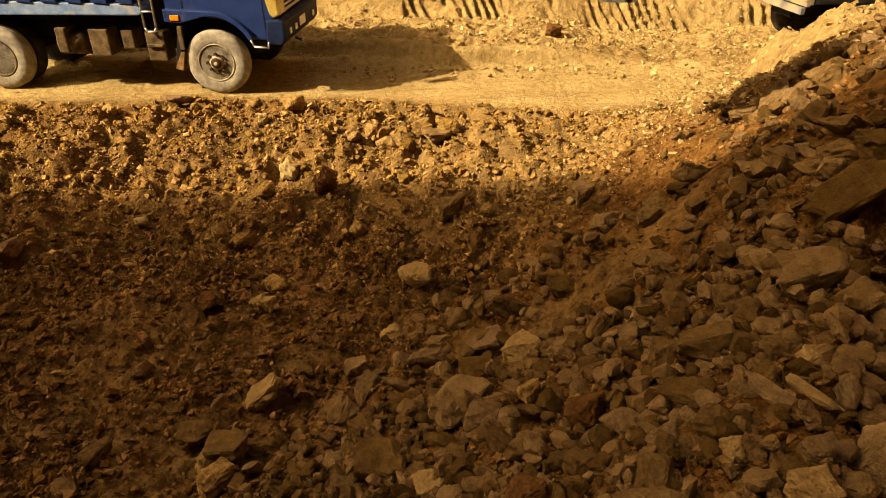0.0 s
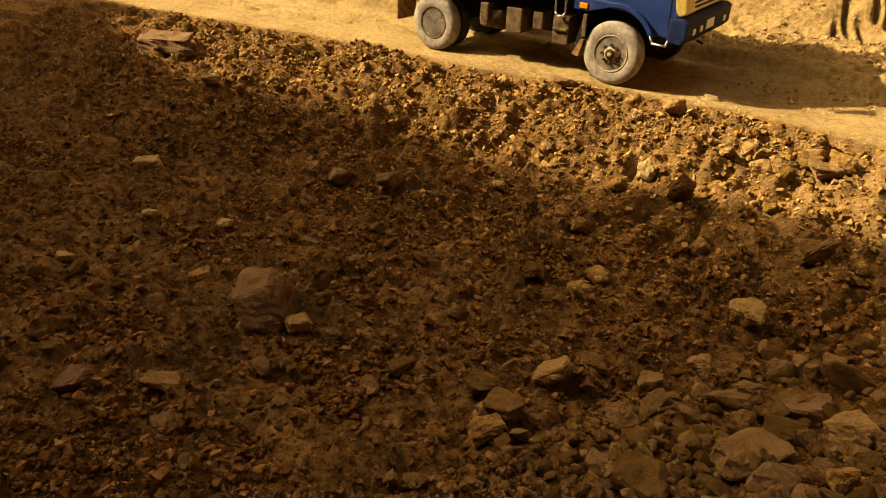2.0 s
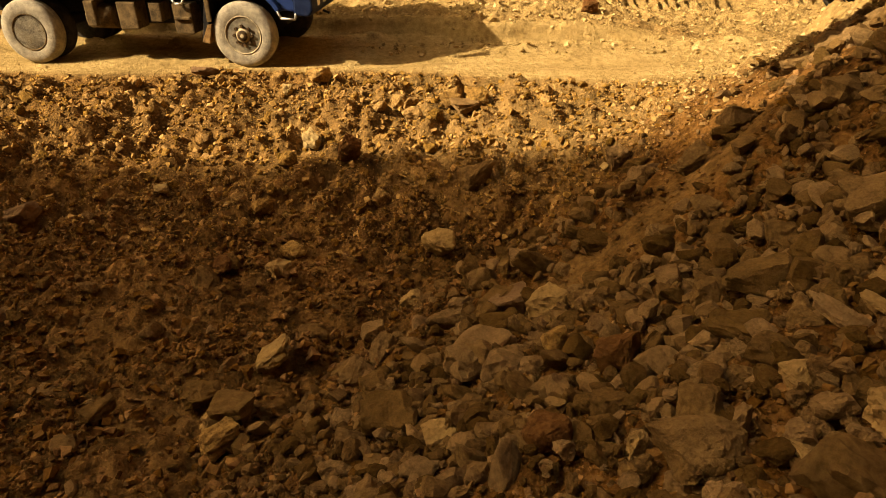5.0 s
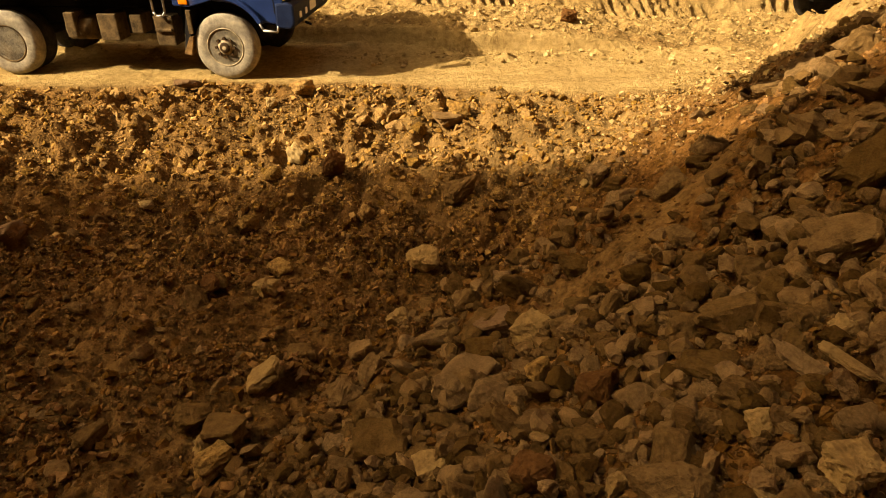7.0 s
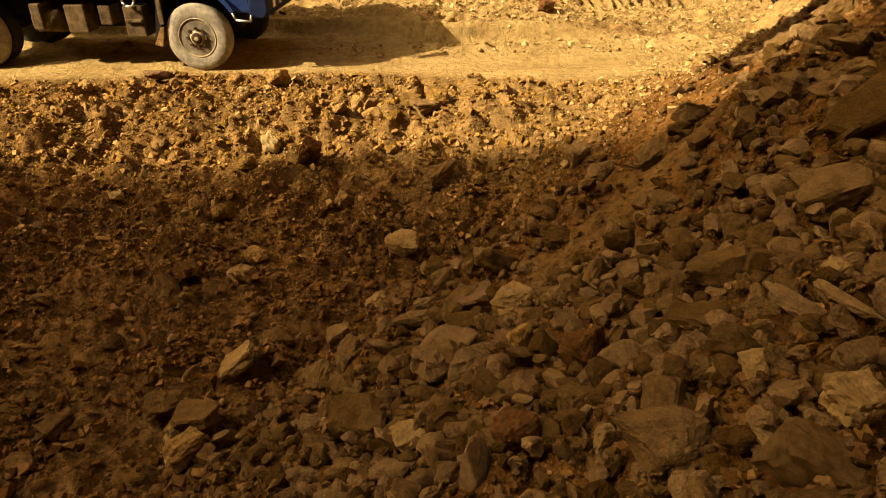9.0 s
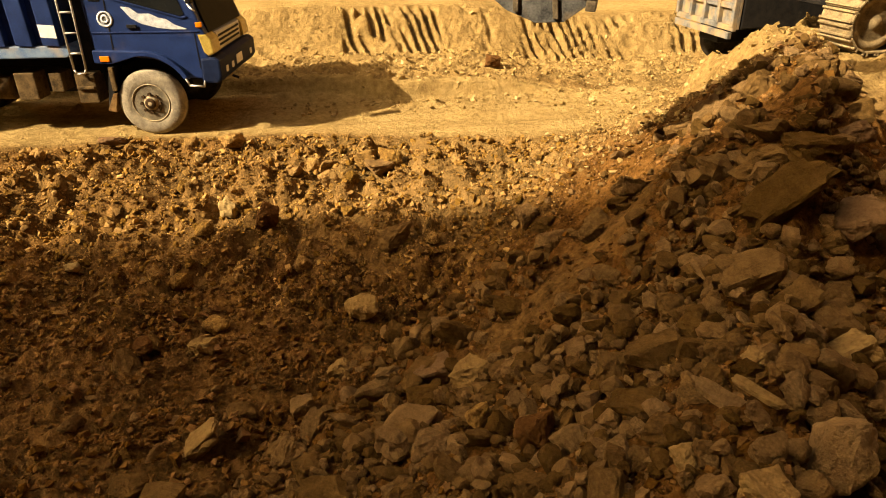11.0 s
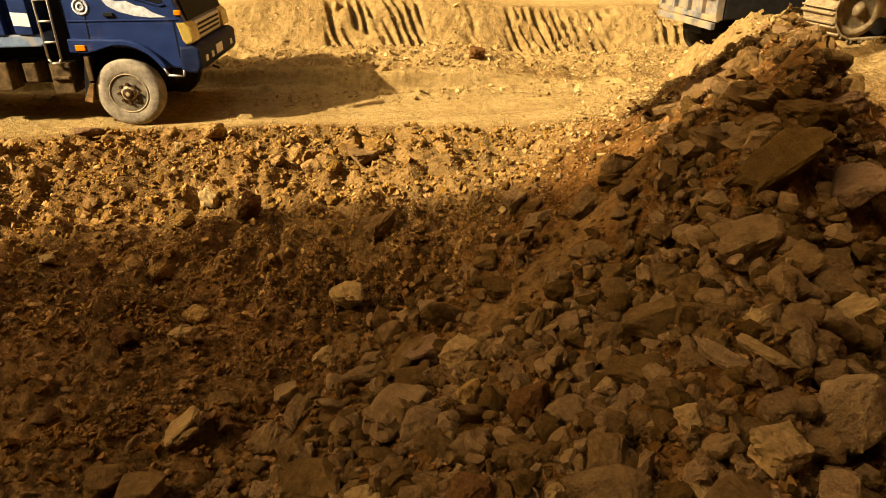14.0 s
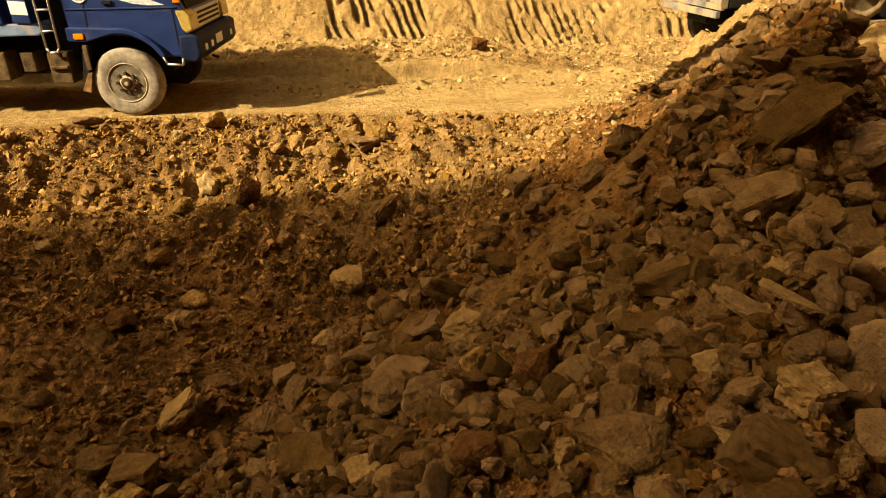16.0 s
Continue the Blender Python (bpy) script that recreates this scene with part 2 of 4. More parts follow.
def ground_full(x, y):
    """The ground with its lumps, ruts and bucket marks."""
    z = ground_height(x, y)
    d, s = ridge(x, y)
    sm = smooth_part(x, y)
    rough = (1 - 0.93 * sm) * (1 - 0.7 * chute(x, y)) * (1 - 0.6 * np.exp(-(((road_edge(x) - y - 0.2) / 0.45) ** 2)) * ss(2, 3, d))
    z = z + rough * (0.1 * grain(x * 1.1, y * 1.1, 3) + (0.1 + 0.08 * ss(3.2, 2.0, d)) * np.abs(grain(x * 3.4, y * 3.4, 3)) - 0.02 + 0.035 * (1 - 0.5 * bank_zone(x, y)) * grain(x * 10, y * 10, 2))
    z = z + bank_zone(x, y) * (0.16 * grain(x * 0.8 + 9, y * 0.9, 2) + 0.1 * np.abs(grain(x * 1.9, y * 1.9, 2)))
    z = z + sm * (0.045 * grain(x * 0.5, y * 3.5, 3) - 0.05 * np.exp(-(((y - 10.9 - 0.15 * grain(x * 0.4, 0 * y, 2)) / 0.22) ** 2)) * ss(12, 8, x))
    ledge = ss(0.0, 0.5, y - ledge_line(x)) * ss(14.7, 14.1, y) * ss(2.0, 3.0, d)
    z = z + ledge * (0.16 * np.abs(grain(x * 2.2, y * 4.5, 3)) + 0.05 * grain(x * 6, y * 9, 2))
    rut = np.exp(-(((y - 11.85 - 0.3 * grain(x * 0.35 + 2, 0 * y, 2)) / 0.16) ** 2)) + np.exp(-(((y - 12.5 - 0.25 * grain(x * 0.4 + 7, 0 * y, 2)) / 0.2) ** 2))
    z = z + rut * ss(1.8, 2.6, d) * 0.16 * np.abs(grain(x * 2.6, y * 5, 3))
    pit = ss(2.4, 3.6, road_edge(x) - y) * ss(2.0, 3.0, d)
    z = z + pit * (0.15 * np.abs(grain(x * 1.3 + 2, y * 2.4, 3)) + 0.15 * np.abs(grain(x * 0.8 + 5 + 0.3 * y, y * 4.6 - 0.8 * x, 3)) + 0.06 * grain(x * 4.5, y * 7.5, 2) + 0.1 * np.abs(grain(x * 7, y * 10, 2)) - 0.1)
    z = z + bank_zone(x, y) * (0.3 * np.abs(grain(x * 2.7 + 1, y * 2.7, 3)) + 0.06 * grain(x * 7.5, y * 7.5, 2) - 0.06)
    face = ss(14.75, 15.0, y) * ss(15.85, 15.6, y)
    group = ss(0.15, 0.35, grain(x * 0.9 + 3.0, 0 * y, 2) + 0.2)
    teeth = 0.5 + 0.5 * np.sin((x + 0.3 * (y - 15) + 0.12 * grain(x * 1.3, y * 2, 2)) * 2 * np.pi / 0.22)
    z = z - face * group * 0.34 * teeth * ss(-0.5, 0.1, grain(x * 3, y * 3, 2))
    return z


def axis(*pieces):
    return np.concatenate([np.arange(a, b, step) for a, b, step in pieces])


def triangles_mesh(name, verts, tris, smooth=False):
    smooth = np.broadcast_to(smooth, len(tris))
    me = bpy.data.meshes.new(name)
    me.vertices.add(len(verts))
    me.vertices.foreach_set("co", np.asarray(verts, np.float32).ravel())
    me.loops.add(tris.size)
    me.loops.foreach_set("vertex_index", tris.astype(np.int32).ravel())
    me.polygons.add(len(tris))
    me.polygons.foreach_set("loop_start", np.arange(0, tris.size, 3, dtype=np.int32))
    me.polygons.foreach_set("use_smooth", np.ascontiguousarray(smooth, dtype=bool))
    me.update(calc_edges=True)
    return me


def grid_mesh(name, xs, ys, height):
    X, Y = np.meshgrid(xs, ys, indexing="ij")
    verts = np.stack([X, Y, height(X, Y)], -1).reshape(-1, 3)
    i = np.arange(len(xs) - 1)[:, None] * len(ys) + np.arange(len(ys) - 1)[None]
    i = i.ravel()
    a, b, c, e = i, i + len(ys), i + len(ys) + 1, i + 1
    return triangles_mesh(name, verts, np.concatenate([np.stack([a, b, c], 1), np.stack([a, c, e], 1)]), True), verts


FAR = np.array([20.0, 28, 40, 60, 90, 140, 220, 350])
xs = np.concatenate([-FAR[::-1], axis((-16, -6, 0.07), (-6, 4.5, 0.035), (4.5, 11, 0.06)), [11.5, 12.5, 14, 16], FAR])
ys = np.concatenate([-FAR[::-1], [-16, -13, -10, -8, -6, -4.5, -3, -2, -1, -0.4], axis((0, 6.5, 0.035), (6.5, 11, 0.05), (11, 11.8, 0.07), (11.8, 13.6, 0.04), (13.6, 14.6, 0.07), (14.6, 16, 0.045)), [16.3, 17, 18, 19, 21, 24, 27, 30, 33, 36], FAR[2:]])
mesh, gv = grid_mesh("ground", xs, ys, ground_full)
ground = tagged(new("ground", mesh), "brown dug earth of a pit beside a dry haul road", "ground", kind="structure")
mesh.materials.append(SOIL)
# Zero on the ridge keeps the painted gap shade; one is road dust.
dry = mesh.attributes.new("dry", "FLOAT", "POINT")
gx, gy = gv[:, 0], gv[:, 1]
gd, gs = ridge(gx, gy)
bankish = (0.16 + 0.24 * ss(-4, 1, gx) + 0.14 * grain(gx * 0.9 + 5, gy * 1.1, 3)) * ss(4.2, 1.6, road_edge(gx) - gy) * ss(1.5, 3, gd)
# Cleared on the added rises; near-left pit lifted to offset dim light.
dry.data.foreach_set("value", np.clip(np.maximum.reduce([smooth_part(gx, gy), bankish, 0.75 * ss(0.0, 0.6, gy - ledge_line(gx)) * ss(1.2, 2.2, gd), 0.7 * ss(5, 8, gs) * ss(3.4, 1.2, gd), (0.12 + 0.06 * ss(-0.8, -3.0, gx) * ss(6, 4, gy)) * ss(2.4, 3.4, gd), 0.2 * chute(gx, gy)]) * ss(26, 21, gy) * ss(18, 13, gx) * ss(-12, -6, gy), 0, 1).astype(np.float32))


# ---- unseen earth block added to shade the pit ----
# Rim heights are set from the wanted shadow edge, not a known face.
def shade_block_top(y):
    return 12.72 + np.interp(y + 5.39, [-40, -14, -3.6, -3.2, -2.75, -1.6, -0.7, 0.5, 0.9, 1.1, 1.35, 1.5, 1.7, 2.3, 2.6, 3.2, 3.4, 4.2, 5.5, 7, 9, 9.5], [20, 20.5, 20.9, 20.0, 19.2, 18.4, 17.8, 16.9, 15.9, 14.9, 13.5, 12.6, 12.0, 11.8, 11.2, 10.1, 9, 8.1, 6.4, 5.2, 4.2, 3.6])


def shade_block_height(x, y):
    inside = (x > -60) & (x < -36) & (y > -70) & (y < 4.2)
    return np.where(inside, shade_block_top(y) + 0.5 * grain(x * 0.5, y * 1.3, 4), -0.8)


qx = np.concatenate([[-60.5, -60.01], np.linspace(-59.9, -36.1, 40), [-35.99, -35.2]])
qy = np.concatenate([[-70.5], np.linspace(-69.5, -11.4, 40), np.linspace(-11.2, 4.15, 110), [4.22, 4.8]])
mesh, _ = grid_mesh("shade_block", qx, qy, shade_block_height)
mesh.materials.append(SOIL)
tagged(new("shade_block", mesh), "unseen earth block added to shade the pit", "quarry wall", kind="structure")


# ---- stones ----
def stone_proto(seed, points=13, cuts=0, rough=0.0, box=True, soften=1):
    """A broken stone of about unit size as vertices and triangles."""
    rng = random.Random(seed)
    bm = bmesh.new()
    corners = [(i, j, k) for i in (-1, 1) for j in (-1, 1) for k in (-1, 1)]
    rng.shuffle(corners)
    for c in corners[: 7 if box else 0]:
        bm.verts.new([s * 0.4 + rng.uniform(-0.17, 0.13) * s for s in c])
    for _ in range(points - (7 if box else 0)):
        v = Vector([rng.gauss(0, 1) for _ in range(3)]).normalized()
        bm.verts.new(v * rng.uniform(0.4, 0.54))
    hull = bmesh.ops.convex_hull(bm, input=bm.verts)
    loose = [v for v in bm.verts if not v.link_faces]
    bmesh.ops.delete(bm, geom=loose, context="VERTS")
    if cuts:
        bmesh.ops.dissolve_limit(bm, angle_limit=radians(14), verts=bm.verts, edges=bm.edges)
        bmesh.ops.triangulate(bm, faces=bm.faces)
        bmesh.ops.subdivide_edges(bm, edges=bm.edges, cuts=cuts, use_grid_fill=True)
        for _ in range(soften):
            bmesh.ops.smooth_vert(bm, verts=bm.verts, factor=0.4, use_axis_x=True, use_axis_y=True, use_axis_z=True)
        for v in bm.verts:
            p = v.co * 3.2 + Vector((seed * 3.1, 0, 0))
            v.co += v.co.normalized() * rough * (noise.noise(p) + 0.55 * noise.noise(p * 2.7) + 0.5 * noise.noise(p * 6) + 0.4 * noise.noise(p * 13))
            step = noise.noise(Vector((v.co.z * 9 + seed, v.co.x * 1.5, 0.1)))
            v.co.x *= 1 + 0.25 * rough * step
            v.co.y *= 1 + 0.25 * rough * step
    bmesh.ops.triangulate(bm, faces=bm.faces)
    bm.verts.index_update()
    verts = np.array([v.co[:] for v in bm.verts])
    tris = np.array([[v.index for v in f.verts] for f in bm.faces])
    bm.free()
    return verts, tris


SMALL = [stone_proto(k, 10, box=k % 4 == 0) for k in range(26)]
MIDDLE = [stone_proto(100 + k, 14, 1, 0.12, k % 3 == 0, 2) for k in range(16)]


def scatter(name, label, category, mat, count, sizes, where, keep, protos, flat=0.7, sink=0.25, power=2.8):
    """Stones of many sizes strewn over a stretch of ground, in one mesh."""
    rng = np.random.default_rng(abs(sum(map(ord, label))) + count)
    x, y = rng.uniform(where[0], where[1], count * 3), rng.uniform(where[2], where[3], count * 3)
    ok = rng.random(count * 3) < keep(x, y)
    x, y = x[ok], y[ok]
    clear = np.ones(len(x), bool)
    for a, b, r in placed:
        clear &= (x - a) ** 2 + (y - b) ** 2 > (0.85 * r) ** 2
    x, y = x[clear][:count], y[clear][:count]
    z = ground_full(x, y)
    size = sizes[0] * (sizes[1] / sizes[0]) ** (rng.random(len(x)) ** power)
    kind = rng.integers(0, len(protos), len(x))
    V, T, base = [], [], 0
    for k, (pv, pt) in enumerate(protos):
        m = np.nonzero(kind == k)[0]
        if not len(m):
            continue
        sc = size[m, None] * np.stack([rng.uniform(0.8, 1.35, len(m)), rng.uniform(0.7, 1.1, len(m)), flat * rng.uniform(0.6, 1.15, len(m))], 1)
        q = pv[None] * sc[:, None]
        for ax, spread in ((0, 0.55), (1, 0.55), (2, 3.14)):
            a = rng.uniform(-spread, spread, len(m))
            c, s = np.cos(a)[:, None], np.sin(a)[:, None]
            i, j = ((1, 2), (2, 0), (0, 1))[ax]
            qi, qj = q[:, :, i] * c - q[:, :, j] * s, q[:, :, i] * s + q[:, :, j] * c
            q[:, :, i], q[:, :, j] = qi, qj
        q = q + np.stack([x[m], y[m], z[m] + size[m] * (0.32 * flat - sink * 0.5 + 0.2 * rng.random(len(m)) ** 2)], 1)[:, None]
        V.append(q.reshape(-1, 3))
        T.append((pt[None] + (base + np.arange(len(m)) * len(pv))[:, None, None]).reshape(-1, 3))
        base += len(m) * len(pv)
    me = triangles_mesh(name, np.concatenate(V), np.concatenate(T))
    me.materials.append(mat)
    return tagged(new(name, me), label, category, kind="stuff")


def pile_zone(x, y):
    d, s = ridge(x, y)
    return ss(3.6, 2.2, d) * ss(8, 5, s) * ss(-0.7, -0.2, d)


def coarse(x, y):
    """Where the ridge carries big stones and not fine gravel."""
    d, s = ridge(x, y)
    return np.maximum.reduce([ss(3.5, 2.7, s), ss(1.2, 0.6, d), 0.12 + 0 * x]) * (1 - 0.8 * np.exp(-(((s - 3.9) / 0.75) ** 2)) * ss(0.6, 0.25, d))


def pit_zone(x, y):
    d, _ = ridge(x, y)
    return ss(2.6, 3.8, road_edge(x) - y) * ss(2.2, 3.2, d)


def gravel_zone(x, y):
    d, s = ridge(x, y)
    slope = ss(4.2, 5.5, s) * ss(-0.8, -0.2, d) * ss(3.4, 2.6, d)
    strip = 0.7 * ss(11.25, 11.5, y) * ss(12.5, 12.1, y) * ss(-2.5, -0.5, x) * ss(1.8, 2.4, d)
    return np.maximum.reduce([slope, 0.9 * ss(0.0, 0.4, y - ledge_line(x)) * ss(15.0, 14.6, y) * ss(1.8, 2.6, d), 0.35 * ss(14.6, 15.0, y) * ss(15.7, 15.4, y), strip])


def rock_mesh(seed, size, mat, points=12, cuts=6, blocky=True):
    v, t = stone_proto(seed, points, cuts, 0.09 if blocky else 0.045, blocky, 3)
    v = v * np.array(size)
    me = triangles_mesh("rock", v, t)
    me.materials.append(mat)
    return me


def rock(x, y, size, turn=0, tilt=(0, 0), mat=None, seed=1, label="", lift=0.36, blocky=True):
    """One rock, bedded a little into the ground."""
    ob = new("rock", rock_mesh(seed, size, mat or ROCK, 12 if blocky else 18, 6, blocky))
    z = float(ground_full(np.array([x]), np.array([y]))[0])
    ob.matrix_world = pose(x, y, z + lift * size[2], tilt[0], tilt[1], turn)
    return tagged(ob, label or "angular brown sandstone rock bedded in the rubble", "rock", "rocks on the spoil ridge")


rock(-0.13, 6.08, (0.51, 0.37, 0.33), -16, (9, -6), PALE_ROCK, 201, "smooth pale brown stone lying on the pit floor", blocky=False)
rock(-1.42, 4.33, (0.47, 0.33, 0.17), 2, (-2, -34), PALE_ROCK, 202, "pale tilted slab stone over a dark hollow")
rock(0.12, 3.07, (0.25, 0.25, 0.24), 7, (1, -18), ROCK, 203, "squarish brown rock at the foot of the ridge")
rock(0.76, 2.49, (0.24, 0.24, 0.30), 22, (10, 10), RED_ROCK, 204, "upright iron-red rock standing in the rubble", blocky=False)
rock(0.54, 2.93, (0.17, 0.17, 0.23), 2, (6, 15), CLOD_STONE, 205, "rounded pale brown stone in the rubble", blocky=False)
rock(1.36, 2.60, (0.33, 0.24, 0.19), -3, (-10, -20), ROCK, 206, "flat faced brown rock jutting over a dark hollow")
rock(1.39, 2.16, (0.17, 0.17, 0.18), 17, (4, -28), ROCK, 207, "leaning brown block beside a dark hollow")
rock(1.21, 1.41, (0.18, 0.18, 0.13), 12, (-3, 10), PALE_ROCK, 208, "broad pale flat faced block on the ridge")
rock(1.63, 1.62, (0.29, 0.29, 0.36), 22, (10, 0), ROCK, 209, "large rounded brown rock on the ridge crest", blocky=False)
rock(2.17, 2.32, (0.29, 0.24, 0.17), -18, (-9, -26), PALE_ROCK, 210, "pale wedge of sandstone on the ridge crest")
rock(1.10, 1.69, (0.11, 0.11, 0.10), 2, (-5, -14), PALE_ROCK, 211, "small pale block between larger rocks")
rock(0.99, 1.39, (0.11, 0.11, 0.05), 22, (-7, 20), PALE_ROCK, 212, "flat pale stone plate leaning on rubble")
rock(0.62, 1.71, (0.07, 0.07, 0.13), 17, (1, 14), PALE_ROCK, 213, "narrow upright pale stone splinter")
rock(0.75, 1.54, (0.35, 0.25, 0.21), -14, (5, -8), ROCK, 214, "broad crumbly mound of caked stone", blocky=False)
rock(1.15, 2.26, (0.28, 0.20, 0.16), -20, (-3, -6), ROCK, 215, "low flat brown stone in the rubble")
rock(0.91, 2.13, (0.18, 0.15, 0.12), 0, (2, -24), ROCK, 216)
rock(-0.34, 2.87, (0.35, 0.29, 0.26), -8, (7, -12), ROCK, 217, "broad brown rock at the foot of the ridge")
rock(-0.05, 2.41, (0.18, 0.17, 0.14), 12, (-7, -20), PALE_ROCK, 218)
rock(0.37, 1.88, (0.24, 0.23, 0.21), 2, (8, 8), RED_ROCK, 219, "wide dull red brown rock in the rubble", blocky=False)
rock(-0.79, 4.04, (0.34, 0.24, 0.19), -4, (-3, -24), ROCK, 220)
rock(2.37, 3.28, (0.54, 0.27, 0.26), 12, (14, -36), ROCK, 217, "long tilted brown sandstone slab on the ridge")
rock(2.75, 3.20, (0.38, 0.37, 0.33), 2, (-4, -10), DARK_ROCK, 222, "broad smooth dark rock below the ridge crest", blocky=False)
rock(2.27, 3.93, (0.24, 0.20, 0.16), 4, (3, -10), ROCK, 223)
rock(2.45, 3.70, (0.31, 0.22, 0.17), -8, (-2, -18), ROCK, 224)
rock(2.33, 3.73, (0.17, 0.17, 0.13), 32, (-5, 16), ROCK, 225)
rock(2.60, 3.52, (0.36, 0.25, 0.20), -8, (2, -4), ROCK, 226, "flat dark stone under the ridge knoll")
rock(3.20, 3.98, (0.28, 0.20, 0.15), 2, (-5, -14), DARK_ROCK, 227)
rock(2.58, 3.87, (0.34, 0.24, 0.12), 12, (-8, 30), ROCK, 228, "thin slanting stone under the ridge knoll")
rock(2.14, 4.02, (0.22, 0.15, 0.12), -8, (-6, -8), ROCK, 229)
rock(1.99, 2.88, (0.40, 0.28, 0.22), -8, (9, -22), ROCK, 230, "long angular brown rock on the ridge flank")
rock(2.00, 3.27, (0.15, 0.15, 0.12), 22, (9, 0), ROCK, 231)
rock(2.08, 2.61, (0.25, 0.18, 0.14), 12, (4, -20), ROCK, 232)
rock(1.57, 2.13, (0.11, 0.11, 0.09), 22, (-6, -16), PALE_ROCK, 233)
rock(2.18, 2.50, (0.26, 0.20, 0.16), 2, (-6, -24), ROCK, 234)
rock(1.62, 2.74, (0.20, 0.15, 0.12), 52, (-10, -10), ROCK, 235)
rock(0.92, 3.74, (0.18, 0.17, 0.14), 2, (-10, 0), ROCK, 236)
rock(1.06, 3.47, (0.13, 0.13, 0.19), 2, (-4, 20), ROCK, 237)
rock(1.17, 2.68, (0.17, 0.17, 0.15), -8, (-4, 0), ROCK, 238)
rock(0.76, 3.51, (0.16, 0.16, 0.13), 12, (-5, 0), ROCK, 239)
rock(0.36, 4.00, (0.35, 0.26, 0.21), 6, (-5, -10), DARK_ROCK, 240, "dark earthy rock above the pit floor")
rock(0.28, 3.67, (0.30, 0.21, 0.16), 2, (-1, -10), ROCK, 241)
rock(-0.41, 5.22, (0.34, 0.24, 0.19), -8, (0, -34), PALE_ROCK, 242)
rock(0.04, 4.51, (0.23, 0.18, 0.14), -8, (-4, 0), ROCK, 243)
rock(-0.69, 4.70, (0.32, 0.22, 0.17), -8, (7, -30), ROCK, 244)
rock(-1.74, 6.27, (0.34, 0.27, 0.24), -8, (10, 0), CLOD_STONE, 245, "rounded yellowish stone on the pit floor", blocky=False)
rock(-1.73, 5.70, (0.28, 0.20, 0.15), -8, (-4, 0), PALE_ROCK, 246)
rock(-2.26, 5.80, (0.29, 0.22, 0.18), -8, (-5, 0), ROCK, 247, blocky=False)
rock(-0.52, 3.43, (0.22, 0.21, 0.17), 22, (-4, 0), ROCK, 248)
rock(-1.97, 3.95, (0.37, 0.26, 0.20), -8, (2, -6), ROCK, 249)
rock(-1.64, 3.75, (0.40, 0.28, 0.22), -8, (-1, -10), ROCK, 250)
rock(-4.35, 3.86, (1.05, 0.85, 0.9), -20, (0, 8), DARK_ROCK, 240, "large purplish brown boulder half buried in the pit", 0.18, False)
rock(-3.81, 3.71, (0.31, 0.21, 0.17), 31, (1, -14), PALE_ROCK, 252)
rock(-8.35, 5.58, (0.42, 0.30, 0.23), 46, (3, -8), LIGHT_ROCK, 253)
rock(-6.06, 4.92, (0.24, 0.18, 0.14), 51, (-5, 0), LIGHT_ROCK, 254, blocky=False)
rock(-8.75, 7.33, (0.31, 0.22, 0.17), 51, (-6, 0), LIGHT_ROCK, 255, "pale oblong stone on the shaded bank")
rock(-7.00, 3.40, (0.24, 0.17, 0.13), 51, (-2, 0), LIGHT_ROCK, 256)
rock(-6.83, 4.45, (0.25, 0.18, 0.15), 51, (-8, 0), LIGHT_ROCK, 257, blocky=False)
rock(-4.87, 2.12, (0.46, 0.32, 0.25), 51, (0, -8), DARK_ROCK, 258, "dark lump of rock on the pit floor", blocky=False)
rock(-4.27, 2.52, (0.35, 0.25, 0.13), 51, (-1, 20), PALE_ROCK, 259)
rock(-5.40, 3.89, (0.28, 0.20, 0.15), 51, (9, 0), CLOD_STONE, 260)
rock(-1.67, 3.48, (0.34, 0.24, 0.19), 51, (8, -6), CLOD_STONE, 261)
rock(-1.75, 3.72, (0.31, 0.22, 0.17), 51, (-10, -4), PALE_ROCK, 262)
rock(-0.73, 3.84, (0.29, 0.23, 0.18), 51, (9, -10), ROCK, 263)
rock(0.14, 3.16, (0.41, 0.28, 0.22), 51, (0, -4), ROCK, 264, "flat brown block at the foot of the ridge")
rock(0.29, 4.01, (0.38, 0.28, 0.23), 51, (-8, -10), ROCK, 265)
rock(0.62, 3.66, (0.23, 0.23, 0.22), 51, (-1, -6), PALE_ROCK, 266)
rock(-2.31, 5.80, (0.28, 0.24, 0.20), 51, (1, 0), RED_ROCK, 267, blocky=False)
rock(-1.76, 5.73, (0.27, 0.22, 0.18), 51, (-1, 0), PALE_ROCK, 268)
rock(-5.46, 6.41, (0.46, 0.34, 0.27), 51, (5, 0), DARK_ROCK, 269, blocky=False)
rock(-4.76, 6.61, (0.46, 0.36, 0.29), 51, (0, 0), DARK_ROCK, 270, "dark earth covered rock on the pit floor", blocky=False)
rock(0.22, 7.29, (0.46, 0.36, 0.25), 41, (-5, -16), ROCK, 271, "flat topped brown stone under the bank")
rock(-1.83, 8.20, (0.25, 0.25, 0.27), -8, (5, 10), LIGHT_ROCK, 272, "bright yellowish stone in the sun on the bank")
rock(-1.36, 7.80, (0.45, 0.40, 0.36), -8, (5, 0), RED_ROCK, 273, "dark red brown clod beside a pale stone", blocky=False)
rock(-0.07, 9.06, (0.34, 0.29, 0.24), -8, (-5, -20), CLOD_STONE, 274, "cracked yellow brown rock on the bank")
rock(0.27, 9.03, (0.35, 0.35, 0.28), 12, (-9, 10), CLOD_STONE, 275)
rock(-0.57, 8.63, (0.27, 0.27, 0.23), 12, (-2, -20), CLOD_STONE, 276)
rock(-0.32, 8.03, (0.18, 0.18, 0.15), 12, (-10, 0), CLOD_STONE, 277)
